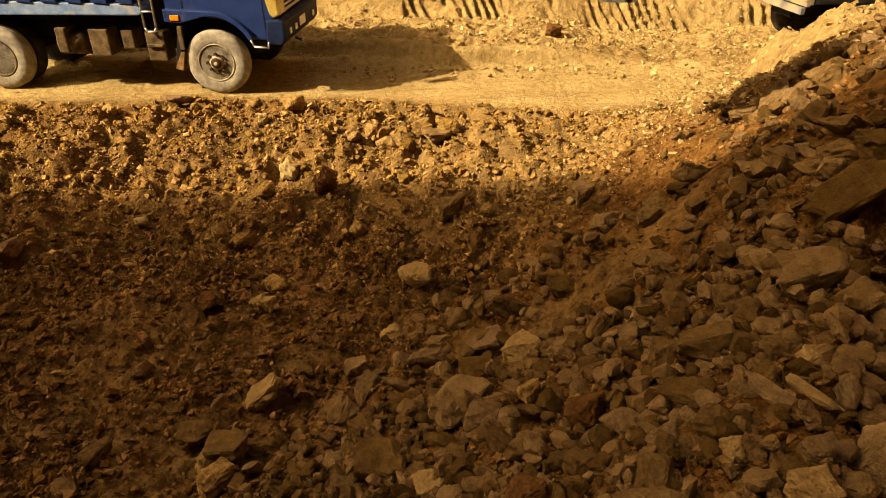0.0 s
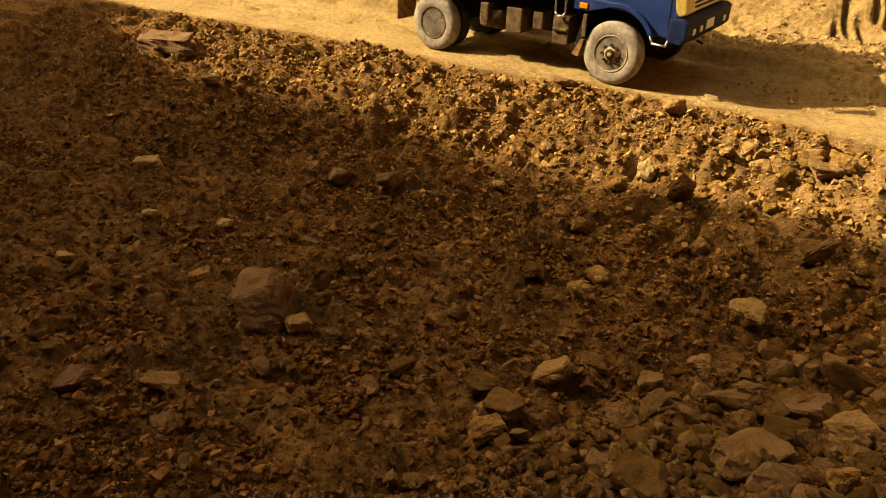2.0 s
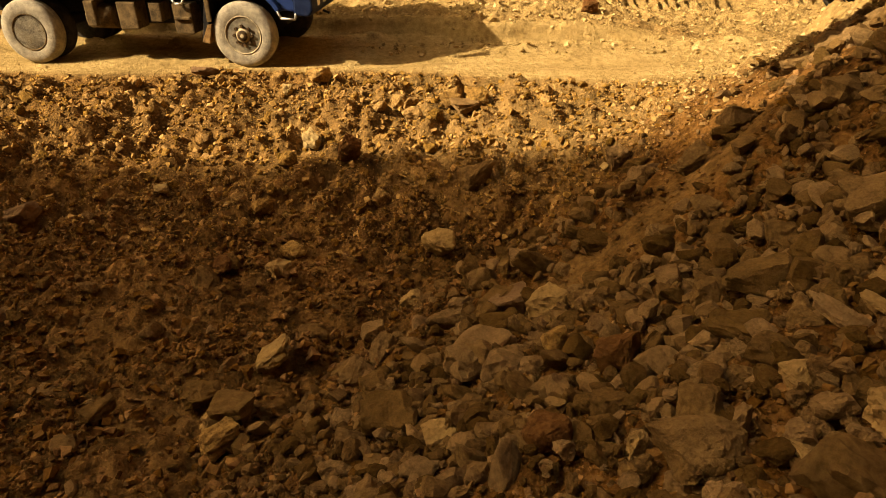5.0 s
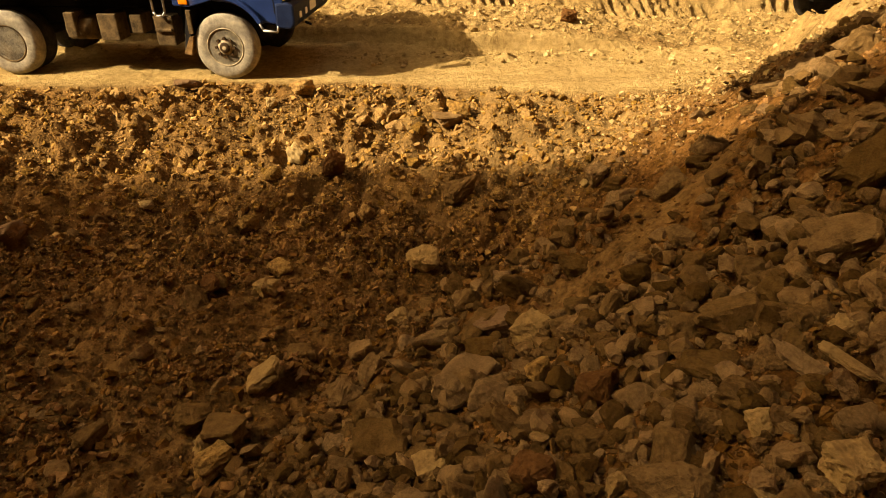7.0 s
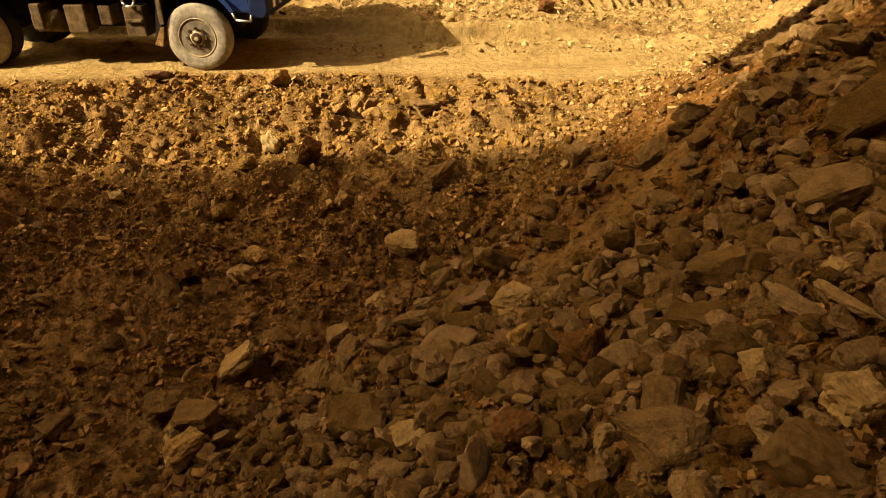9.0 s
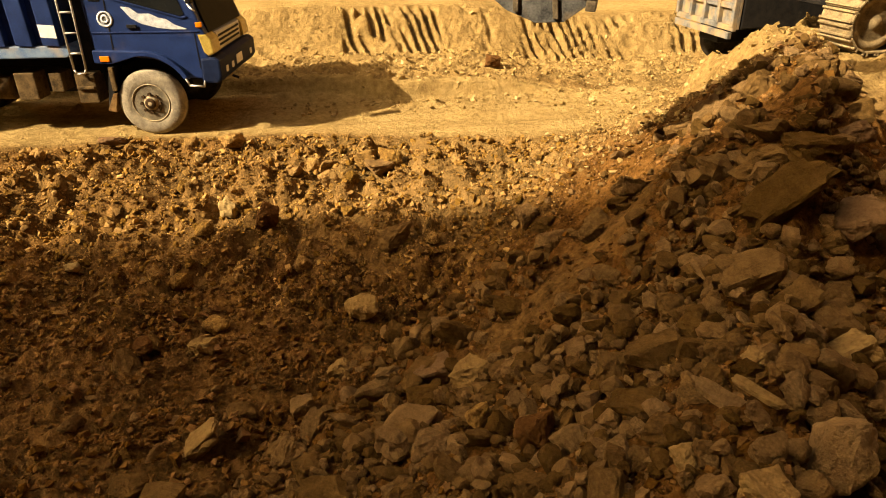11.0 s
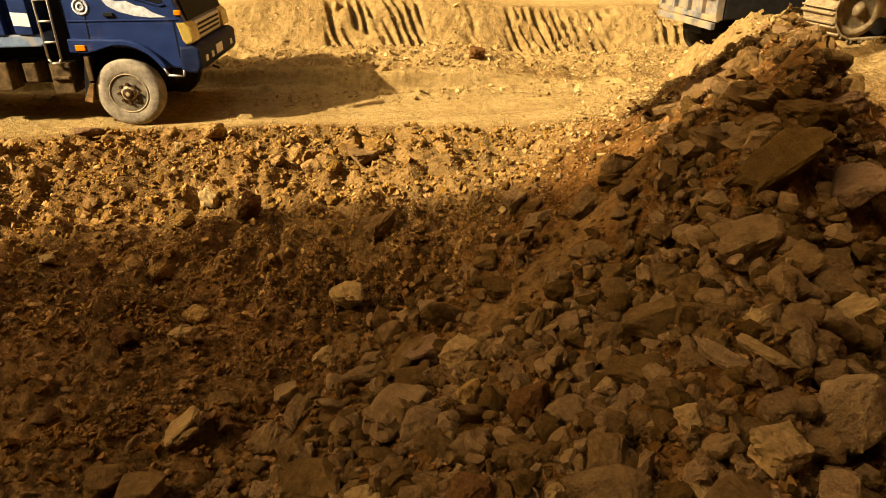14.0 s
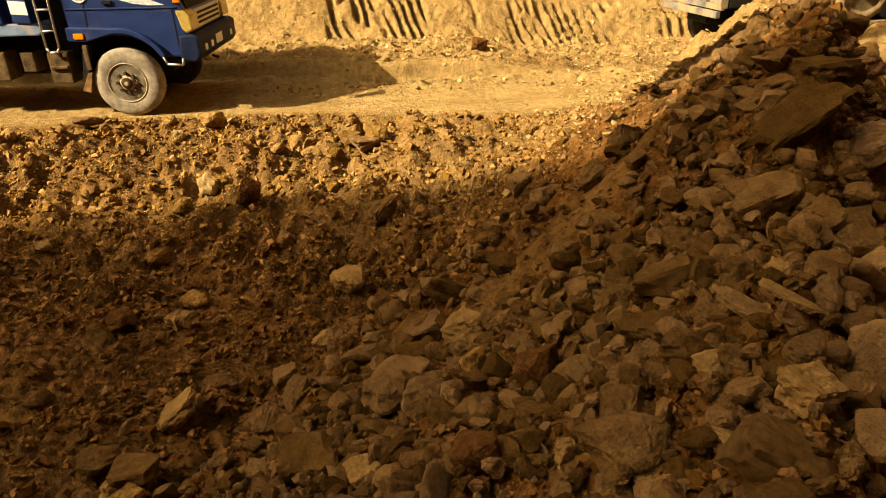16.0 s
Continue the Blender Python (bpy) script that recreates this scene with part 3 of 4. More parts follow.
rock(-3.73, 9.99, (0.46, 0.34, 0.27), 12, (1, 0), DARK_ROCK, 278, "dark clod on the bank's brow", blocky=False)
rock(-1.99, 9.86, (0.46, 0.34, 0.27), 12, (2, 0), CLOD_STONE, 279, "broad earthy lump on the bank's brow", blocky=False)
rock(-2.37, 9.39, (0.16, 0.16, 0.16), 12, (-10, 0), LIGHT_ROCK, 280)
rock(-3.57, 7.41, (0.19, 0.18, 0.14), 12, (7, 0), LIGHT_ROCK, 281, "small pale stone low on the bank")
rock(2.43, 13.07, (0.29, 0.29, 0.26), 12, (3, 0), RED_ROCK, 282, "dark red clod on the roadside ledge")
rock(3.75, 4.1, (0.5, 0.36, 0.3), 10, (0, 0), RED_ROCK, 303, "dark flat stone behind the ridge crest", 0.2)
rock(1.33, 1.95, (0.3, 0.09, 0.035), -42, (16, 18), ROCK, 304, "thin splintered stone sliver on the ridge", 2.2)
rock(1.43, 1.86, (0.26, 0.07, 0.03), -36, (10, 20), PALE_ROCK, 305, "thin splintered stone sliver on the ridge", 2.4)
rock(-10.9, 8.2, (1.3, 0.5, 0.4), 10, (0, 0), DARK_ROCK, 306, "long dark earth lump on the bank")
rock(0.15, 8.9, (0.5, 0.36, 0.2), 15, (0, 0), ROCK, 307, "broad flat stone on the bank's brow")

# Rocks that can be counted on the near ridge, kept clear of one another.
HERO = [rock_mesh(300 + k, (random.uniform(0.9, 1.3), random.uniform(0.75, 1.0), random.uniform(0.55, 0.9)), ROCK, 13, 5, k % 3 > 0) for k in range(16)]
placed = [(o.location.x, o.location.y, 0.42 * max(o.dimensions)) for o in scene.objects if o.name.startswith("rock")]
rr = random.Random(11)
cand = np.random.default_rng(12)
cx, cy = cand.uniform(-0.9, 5.2, 40000), cand.uniform(0.9, 6.6, 40000)
ok = cand.random(40000) < pile_zone(cx, cy) * coarse(cx, cy) * (1 - chute(cx, cy)) * np.clip(3.4 / np.hypot(cx, cy), 0, 1)
spots = list(zip(cx[ok], cy[ok], ground_full(cx[ok], cy[ok])))
sizes = sorted((0.075 + 0.16 * rr.random() ** 2.0 for _ in range(290)), reverse=True)
for x, y, z in spots:
    if not sizes:
        break
    size = sizes[0] * (1.25 if y > 3.6 else 1.0)
    if any((x - a) ** 2 + (y - b) ** 2 < (0.82 * (r + size * 0.5)) ** 2 for a, b, r in placed):
        continue
    sizes.pop(0)
    placed.append((x, y, size * 0.5))
    ob = new("rock", rr.choice(HERO))
    ob.matrix_world = pose(x, y, z + 0.22 * size, rr.uniform(-35, 35), rr.uniform(-35, 35), rr.uniform(0, 360)) @ Matrix.Scale(size, 4)
    tagged(ob, "angular brown sandstone rock in the rubble heap", "rock", "rocks on the spoil ridge")


# ---- loose stones strewn between the rocks ----
near = lambda x, y: np.clip(3.2 / np.hypot(x, y), 0.25, 1)
FINE = [stone_proto(140 + k, 14, 2, 0.13, k % 3 == 0, 2) for k in range(14)]
scatter("near_rubble", "angular dirty stones on the ridge's near flank", "rubble", RUBBLE, 2600, (0.035, 0.14), (-1.4, 3.4, 0.7, 3.8),
        lambda x, y: pile_zone(x, y) * (1 - 0.98 * chute(x, y)), FINE, 1.0, -0.15, 1.6)
# Chips on the ridge take the darkened crumbs, so gaps look shaded.
scatter("near_chips", "crumbs and flakes of stone on the ridge's near flank", "rubble", PIT_STONES, 13000, (0.012, 0.05), (-1.2, 3.0, 0.6, 3.6),
        lambda x, y: pile_zone(x, y) * (1 - 0.75 * chute(x, y)), SMALL, 0.7, 0.3)
scatter("rubble", "coarse broken brown stones heaped on the spoil ridge", "rubble", RUBBLE, 3000, (0.045, 0.18), (-2, 6, 1.8, 8),
        lambda x, y: pile_zone(x, y) * coarse(x, y) * (1 - chute(x, y)) * near(x, y), MIDDLE, 1.0, -0.1, 1.8)
scatter("rubble_chips", "small stone chips between the ridge rocks", "rubble", PIT_STONES, 20000, (0.016, 0.08), (-2.5, 6, 0.5, 8),
        lambda x, y: pile_zone(x, y) * (1 - 0.75 * chute(x, y)) * near(x, y), SMALL, 0.7, 0.2)
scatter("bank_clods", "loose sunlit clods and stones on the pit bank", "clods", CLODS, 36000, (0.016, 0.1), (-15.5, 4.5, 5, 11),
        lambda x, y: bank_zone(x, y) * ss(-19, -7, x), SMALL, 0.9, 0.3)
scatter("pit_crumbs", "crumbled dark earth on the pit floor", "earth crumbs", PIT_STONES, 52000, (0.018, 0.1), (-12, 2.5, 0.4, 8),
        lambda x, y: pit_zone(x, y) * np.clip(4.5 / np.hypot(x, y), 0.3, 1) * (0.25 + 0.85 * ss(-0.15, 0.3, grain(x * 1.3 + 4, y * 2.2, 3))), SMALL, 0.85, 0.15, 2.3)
scatter("pit_stones", "scattered brown stones on the pit floor", "stones", RUBBLE, 1500, (0.04, 0.12), (-11, 2, 0.8, 7.5),
        pit_zone, MIDDLE, 0.75, 0.1, 2.0)
scatter("slope_gravel", "dry sunlit gravel on the embankments", "gravel", GRIT, 10000, (0.02, 0.11), (-6, 9, 4, 15.8),
        gravel_zone, SMALL, 0.75, 0.2)
scatter("road_grit", "fine dry grit strewn on the haul road", "grit", GRIT, 5000, (0.012, 0.05), (-10, 9, 9.2, 14.5),
        lambda x, y: 0.4 + 0.6 * ss(0.3, 1.0, np.abs(y - 10.9)) * (ridge(x, y)[0] > 1.8), SMALL, 0.6, 0.25)


# Stones one could count on the pit floor.
FLOOR = [rock_mesh(500 + k, (1.15, 0.9, 0.7), ROCK, 14, 3, k % 2 == 0) for k in range(10)]
made = 0
while made < 130:
    x, y = rr.uniform(-9, 1.2), rr.uniform(1.2, 7.6)
    if rr.random() > float(pit_zone(np.array([x]), np.array([y]))[0]) or any(math.hypot(x - a, y - b) < r + 0.12 for a, b, r in placed):
        continue
    size = rr.uniform(0.1, 0.17) if rr.random() < 0.7 else rr.uniform(0.17, 0.34)
    placed.append((x, y, size * 0.5))
    ob = new("stone", rr.choice(FLOOR))
    z = float(ground_full(np.array([x]), np.array([y]))[0])
    ob.matrix_world = pose(x, y, z + 0.1 * size, rr.uniform(-25, 25), rr.uniform(-25, 25), rr.uniform(0, 360)) @ Matrix.Scale(size, 4)
    tagged(ob, "earth-stained brown stone bedded in the pit floor", "stone", "stones on the pit floor")
    made += 1


# Stones one could count on the sunlit bank.
BANK = [rock_mesh(400 + k, (1.1, 0.9, 0.85), CLOD_STONE, 12, 2) for k in range(10)]
made = 0
while made < 210:
    x, y = rr.uniform(-11, 3.5), rr.uniform(5.2, 10.5)
    if rr.random() > float(bank_zone(np.array([x]), np.array([y]))[0]):
        continue
    size = rr.uniform(0.09, 0.16) if rr.random() < 0.75 else rr.uniform(0.16, 0.28)
    ob = new("stone", rr.choice(BANK))
    z = float(ground_full(np.array([x]), np.array([y]))[0])
    ob.matrix_world = pose(x, y, z + 0.12 * size, rr.uniform(-40, 40), rr.uniform(-40, 40), rr.uniform(0, 360)) @ Matrix.Scale(size, 4)
    tagged(ob, "broken yellow-brown stone lying on the pit bank", "stone", "stones on the bank")
    made += 1


# ---- shaping helpers ----
def part(name, bm, mat, parent, label=""):
    me = bpy.data.meshes.new(name)
    bm.normal_update()
    bm.to_mesh(me)
    bm.free()
    me.materials.append(mat)
    ob = new(name, me)
    ob.parent = parent
    if label:
        tagged(ob, label)
    return ob


def bevelled(bm, width, segments=2):
    if width:
        edges = [e for e in bm.edges if len(e.link_faces) == 2 and e.calc_face_angle() > radians(25)]
        bmesh.ops.bevel(bm, geom=edges, offset=width, segments=segments, affect="EDGES", profile=0.6, clamp_overlap=True)
    return bm


def block(x0, x1, y0, y1, z0, z1, bevel=0.012):
    bm = bmesh.new()
    bmesh.ops.create_cube(bm, size=1, matrix=Matrix.Translation(((x0 + x1) / 2, (y0 + y1) / 2, (z0 + z1) / 2)) @ Matrix.Diagonal((x1 - x0, y1 - y0, z1 - z0, 1)))
    return bevelled(bm, min(bevel, 0.3 * min(x1 - x0, y1 - y0, z1 - z0)))


def prism(outline, y0, y1, bevel=0.012):
    """An outline in x and z, drawn out along y."""
    bm = bmesh.new()
    f = bm.faces.new([bm.verts.new((x, y0, z)) for x, z in outline])
    ext = bmesh.ops.extrude_face_region(bm, geom=[f])
    bmesh.ops.translate(bm, verts=[g for g in ext["geom"] if isinstance(g, bmesh.types.BMVert)], vec=(0, y1 - y0, 0))
    bmesh.ops.recalc_face_normals(bm, faces=bm.faces)
    return bevelled(bm, bevel)


def lathe(profile, centre, axis_y=True, seg=40):
    """A ring shape from radius and offset pairs, turned about the y axis at centre."""
    bm = bmesh.new()
    rings = []
    for r, o in profile:
        rings.append([bm.verts.new((centre[0] + r * math.cos(2 * math.pi * k / seg), centre[1] + o, centre[2] + r * math.sin(2 * math.pi * k / seg))) for k in range(seg)])
    for a, b in zip(rings, rings[1:]):
        for k in range(seg):
            bm.faces.new((a[k], a[(k + 1) % seg], b[(k + 1) % seg], b[k]))
    for r in (rings[0], rings[-1]):
        bm.faces.new(r)
    bmesh.ops.recalc_face_normals(bm, faces=bm.faces)
    for f in bm.faces:
        f.smooth = len(f.verts) == 4
    return bm


def rod(a, b, r, seg=14):
    a, b = Vector(a), Vector(b)
    bm = bmesh.new()
    m = Matrix.Translation((a + b) / 2) @ (b - a).to_track_quat("Z", "Y").to_matrix().to_4x4()
    bmesh.ops.create_cone(bm, cap_ends=True, segments=seg, radius1=r, radius2=r, depth=(b - a).length, matrix=m)
    for f in bm.faces:
        f.smooth = len(f.verts) == 4
    return bm


def joined(*meshes):
    out = bmesh.new()
    for b in meshes:
        me = bpy.data.meshes.new("joined")
        b.to_mesh(me)
        b.free()
        out.from_mesh(me)
        bpy.data.meshes.remove(me)
    return out


def arc(cx, cz, r, a0, a1, n):
    return [(cx + r * math.cos(radians(a0 + (a1 - a0) * k / n)), cz + r * math.sin(radians(a0 + (a1 - a0) * k / n))) for k in range(n + 1)]


# ---- blue dump truck on the haul road ----
def wheel(truck, x, y, out, front, tyre_mat):
    """A wheel whose outer face is at y; out is -1 for the near side."""
    R, w = 0.5, 0.27
    w_ = -out * w
    prof = [(0.29, 0.02), (0.33, 0.0), (0.43, 0.012), (0.475, 0.03), (0.497, 0.06), (0.5, 0.09), (0.492, 0.1), (0.5, 0.11), (0.5, 0.16), (0.492, 0.17), (0.5, 0.18), (0.497, 0.21), (0.475, 0.24), (0.43, 0.26), (0.3, 0.26)]
    wheel_ = new("wheel")
    wheel_.parent = truck
    wheel_.location = (x, y, R)
    tyre = part("tyre", lathe([(r, -out * o) for r, o in prof], (0, 0, 0)), tyre_mat, wheel_)
    if front:
        rim = [(0.295, 0.02), (0.285, 0.005), (0.27, 0.02), (0.255, 0.07), (0.2, 0.085), (0.19, 0.06), (0.165, 0.03), (0.12, 0.025), (0.1, 0.0), (0.06, -0.035), (0.0, -0.04)]
    else:
        rim = [(0.295, 0.02), (0.285, 0.005), (0.265, 0.02), (0.25, 0.13), (0.2, 0.17), (0.12, 0.17), (0.1, 0.1), (0.07, 0.08), (0.0, 0.08)]
    part("rim", lathe([(max(r, 0.001), -out * o) for r, o in rim], (0, 0, 0), seg=32), RIM if front else GRIME, wheel_)
    depth = 0.02 if front else 0.15
    nut = part("wheel_nut", rod((0, -out * depth, 0), (0, -out * (depth - 0.035), 0), 0.024, 6), HUB, wheel_)
    for k in range(8):
        ob = nut if k == 0 else nut.copy()
        if k:
            scene.collection.objects.link(ob)
        ob.location = (0.14 * math.cos(math.pi * k / 4), 0, 0.14 * math.sin(math.pi * k / 4))
    part("hub_cap", lathe([(0.19, -out * (depth + 0.03)), (0.185, -out * (depth + 0.004)), (0.1, -out * (depth - 0.002)), (0.075, -out * (depth - 0.05)), (0.06, -out * (depth - 0.06)), (0.001, -out * (depth - 0.055))], (0, 0, 0), seg=24), HUB, wheel_, "rusty hub")
    return wheel_


def blue_truck():
    t = tagged(new("dump_truck"), "blue dump truck with dusty wheels parked on the haul road", "truck")
    W = 2.14
    cab = prism([(-0.7, 1.28), (-0.74, 2.0), (-0.66, 2.76), (0.3, 2.82), (0.62, 2.76), (0.9, 1.72), (0.98, 1.5), (0.98, 0.84), (0.66, 0.86)] + arc(0, 0.5, 0.66, 30, 92, 8), 0.06, W - 0.06, 0.03)
    cab_ob = part("cab", cab, BLUE, t, "dark blue cab")
    side = lambda pts, y0, y1, b=0.003: prism(pts, y0, y1, b)
    part("side_window", side([(-0.3, 2.03), (0.66, 1.76), (0.72, 1.78), (0.56, 2.34), (0.5, 2.37), (-0.3, 2.4)], 0.052, 0.064), GLASS, cab_ob, "dark side window")
    part("window_trim", side([(-0.33, 2.01), (0.68, 1.725), (0.75, 1.74), (0.745, 1.765), (0.67, 1.75), (-0.33, 2.035)], 0.046, 0.07), BLUE, cab_ob)
    part("rear_window", side([(-0.62, 1.98), (-0.46, 1.98), (-0.46, 2.36), (-0.58, 2.36)], 0.052, 0.064), GLASS, cab_ob)
    for pts in ([(-0.425, 1.3), (-0.41, 1.3), (-0.38, 2.42), (-0.395, 2.42)], [(0.83, 1.0), (0.842, 1.0), (0.83, 1.55), (0.818, 1.55)]):
        part("door_gap", side(pts, 0.055, 0.07, 0), BLACK, cab_ob)
    part("body_crease", side([(-0.68, 1.53), (0.88, 1.53), (0.9, 1.548), (-0.68, 1.548)], 0.05, 0.066), BLUE, cab_ob)
    part("swoosh_decal", side([(-0.18, 1.9), (-0.06, 1.89), (0.06, 1.8), (0.22, 1.8), (0.34, 1.74), (0.45, 1.72), (0.56, 1.64), (0.74, 1.575), (0.5, 1.575), (0.3, 1.6), (0.08, 1.66), (-0.06, 1.74)], 0.054, 0.07, 0), DECAL, cab_ob, "pale swoosh decal")
    ring = lathe([(0.085, 0.0), (0.115, 0.0), (0.115, -0.006), (0.085, -0.006), (0.085, 0.0)], (-0.44, 0.058, 1.73), seg=28)
    part("round_emblem", joined(ring, lathe([(0.06, 0), (0.06, -0.006), (0.03, -0.006), (0.03, 0)], (-0.44, 0.058, 1.73), seg=20)), DECAL, cab_ob, "round pale emblem")
    part("door_handle", block(-0.14, 0.0, 0.035, 0.06, 1.6, 1.65, 0.01), BLACK, cab_ob, "black door handle")
    # Front of the cab
    part("front_panel", prism([(0.93, 1.52), (1.0, 1.5), (0.93, 1.74), (0.79, 2.2), (0.7, 2.2)], 0.2, W - 0.2, 0.01), BLACK, cab_ob, "black lower windscreen panel")
    part("windscreen", prism([(0.74, 2.22), (0.78, 2.22), (0.675, 2.62), (0.63, 2.62)], 0.18, W - 0.18, 0.003), GLASS, cab_ob)
    grille = part("grille", block(0.96, 1.03, 0.42, W - 0.42, 1.2, 1.47, 0.02), SILVER, cab_ob, "silver slotted grille")
    for z in (1.25, 1.32, 1.39):
        part("grille_slot", block(1.0, 1.036, 0.5, W - 0.5, z, z + 0.035, 0.004), BLACK, grille)
    for y in (0.05, W - 0.41):
        part("headlight", prism([(0.86, 1.5), (0.98, 1.5), (1.06, 1.42), (1.08, 1.22), (0.98, 1.18), (0.92, 1.24)], y, y + 0.36, 0.025), LAMP, cab_ob, "yellowed headlight")
    part("marker_lamp", block(0.86, 0.95, 0.04, 0.1, 1.6, 1.67, 0.01), AMBER, cab_ob)
    bumper = part("bumper", prism([(0.84, 0.8), (1.08, 0.78), (1.14, 0.86), (1.14, 1.12), (1.06, 1.17), (0.86, 1.15)], 0.02, W - 0.02, 0.03), NAVY, t, "dark navy bumper")
    for y in (0.3, 0.62, W - 0.4):
        part("fog_lamp", block(1.12, 1.155, y, y + 0.1, 0.9, 0.99, 0.015), WHITE, bumper)
    part("number_plate", block(1.13, 1.15, 0.9, 1.24, 0.9, 1.04, 0.005), WHITE, bumper, "blank pale plate")
    part("tow_hook", rod((1.1, 0.7, 0.76), (1.2, 0.7, 0.72), 0.02), BLACK, bumper)
    part("step", joined(rod((0.58, 0.04, 0.88), (0.64, 0.02, 0.76), 0.016), rod((0.64, 0.02, 0.76), (0.86, 0.02, 0.74), 0.016), rod((0.86, 0.02, 0.74), (0.88, 0.04, 0.86), 0.016)), STEEL, t, "bent steel step")
    part("mirror_bracket", joined(rod((0.78, 0.04, 1.98), (0.86, -0.08, 1.9), 0.012), rod((0.86, -0.08, 1.9), (0.93, -0.08, 1.84), 0.012)), WHITE, cab_ob)
    part("mirror", block(0.84, 0.92, -0.16, 0.0, 1.95, 2.35, 0.02), BLACK, cab_ob, "black wing mirror")
    # Wheel arch
    outer, inner = arc(0.0, 0.55, 0.73, 28, 96, 9), arc(0.0, 0.55, 0.66, 96, 28, 9)
    fender = part("fender", prism([(-0.7, 1.3)] + outer[::-1] + inner[::-1] + [(-0.46, 1.1), (-0.7, 1.12)], -0.03, 0.16, 0.012), BLUE, t, "blue wheel arch")
    part("indicator", block(-0.6, -0.46, -0.045, -0.02, 1.14, 1.22, 0.01), AMBER, fender, "amber indicator")
    part("wheel_well", prism(arc(0, 0.5, 0.64, 10, 170, 12), 0.3, W - 0.3, 0), BLACK, t)
    flap = part("mudflap", prism([(-0.52, 1.08), (-0.44, 1.06), (-0.56, 0.4), (-0.66, 0.42)], 0.0, 0.3, 0.01), BLACK, t, "worn mudflap")
    part("flap_tip", prism([(-0.535, 0.66), (-0.475, 0.66), (-0.55, 0.37), (-0.67, 0.4)], -0.01, 0.29, 0.006), RUST, flap)
    part("flap_post", block(-0.53, -0.46, -0.02, 0.02, 0.7, 1.05, 0.01), GRIME, flap)
    # Chassis
    for y in (0.62, 1.4):
        part("chassis_rail", block(-4.7, 0.7, y, y + 0.1, 0.72, 0.96, 0.01), BLACK, t)
    part("cab_back", block(-1.0, -0.72, 0.3, W - 0.3, 0.9, 2.4, 0.02), BLACK, t)
    part("gearbox", block(-2.6, -0.4, 0.8, 1.35, 0.5, 0.95, 0.06), BLACK, t)
    part("rear_axle", rod((-3.58, 0.3, 0.5), (-3.58, W - 0.3, 0.5), 0.11), BLACK, t)
    part("front_axle", rod((0, 0.2, 0.48), (0, W - 0.2, 0.48), 0.07), BLACK, t)
    part("air_tank", rod((-2.6, 0.3, 0.72), (-2.16, 0.3, 0.72), 0.19, 20), GRIME, t, "dusty round tank")
    for x0, x1, z0, z1, y in ((-2.04, -1.73, 0.55, 0.96, 0.1), (-1.53, -1.34, 0.66, 0.95, 0.14), (-2.56, -2.4, 0.6, 0.98, 0.06)):
        part("chassis_box", block(x0, x1, y, y + 0.34, z0, z1, 0.02), GRIME, t, "dusty steel box")
    part("step_box", joined(block(-1.1, -0.8, 0.06, 0.4, 0.5, 0.95, 0.02), block(-1.08, -0.82, 0.02, 0.1, 0.72, 0.76, 0.01)), GRIME, t, "dusty battery box with a step")
    # Ladder between cab and bed
    rails = [rod((-1.04, 0.0, 1.02), (-1.06, 0.0, 2.7), 0.016), rod((-0.86, 0.0, 1.02), (-0.84, 0.0, 2.7), 0.016)]
    bend = [rod((-1.04, 0.0, 1.02), (-1.0, 0.0, 0.96), 0.016), rod((-1.0, 0.0, 0.96), (-0.9, 0.0, 0.96), 0.016), rod((-0.9, 0.0, 0.96), (-0.86, 0.0, 1.02), 0.016)]
    ladder = part("ladder", joined(*rails, *bend), STEEL, t, "grey tube ladder")
    for z in (1.26, 1.55, 1.84, 2.13, 2.42):
        part("rung", rod((-1.05, 0.0, z), (-0.85, 0.0, z), 0.014), STEEL, ladder)
    # Tipping bed
    bed = part("bed", block(-4.9, -1.14, 0.1, W - 0.1, 1.36, 2.75, 0.03), BLUE, t, "ribbed blue tipping bed")
    part("bed_rail", prism([(-4.9, 1.16), (-1.1, 1.2), (-1.04, 1.24), (-1.04, 1.3), (-1.14, 1.36), (-4.9, 1.4)], 0.0, W, 0.02), RAIL_BLUE, bed, "chalky light blue lower rail")
    k = 0
    x = -1.15
    while x > -4.8:
        rib = part("rib", prism([(x - 0.25, 1.38), (x, 1.36), (x - 0.03, 2.78), (x - 0.28, 2.78)], -0.02, 0.14, 0.015), BLUE, bed)
        if k in (0, 4):
            part("reflector", prism([(x - 0.245, 1.5), (x - 0.01, 1.48), (x - 0.012, 1.66), (x - 0.25, 1.68)], -0.026, 0.0, 0.002), WHITE, rib, "white reflective sheet")
        x -= 0.4
        k += 1
    part("hoist_frame", block(-4.8, -1.2, 0.55, 1.6, 0.98, 1.18, 0.02), BLACK, t)
    part("rear_mudflap", block(-4.46, -4.42, 0.0, 0.55, 0.45, 1.1, 0.005), RUST, t, "brown rear mudflap")
    # Wheels
    wheel(t, 0, 0, -1, True, TYRE)
    wheel(t, 0, W, 1, True, TYRE_DARK)
    wheel(t, -3.58, 0, -1, False, TYRE)
    wheel(t, -3.58, 0.31, -1, False, TYRE_DARK)
    wheel(t, -3.58, W, 1, False, TYRE_DARK)
    wheel(t, -3.58, W - 0.31, 1, False, TYRE_DARK)
    t.matrix_world = pose(-3.29, 10.65, 0.0, 0, 0, -6.1)


blue_truck()


# ---- excavator arm and bucket ----
ARM = (0.4, 5.83, 1.8)


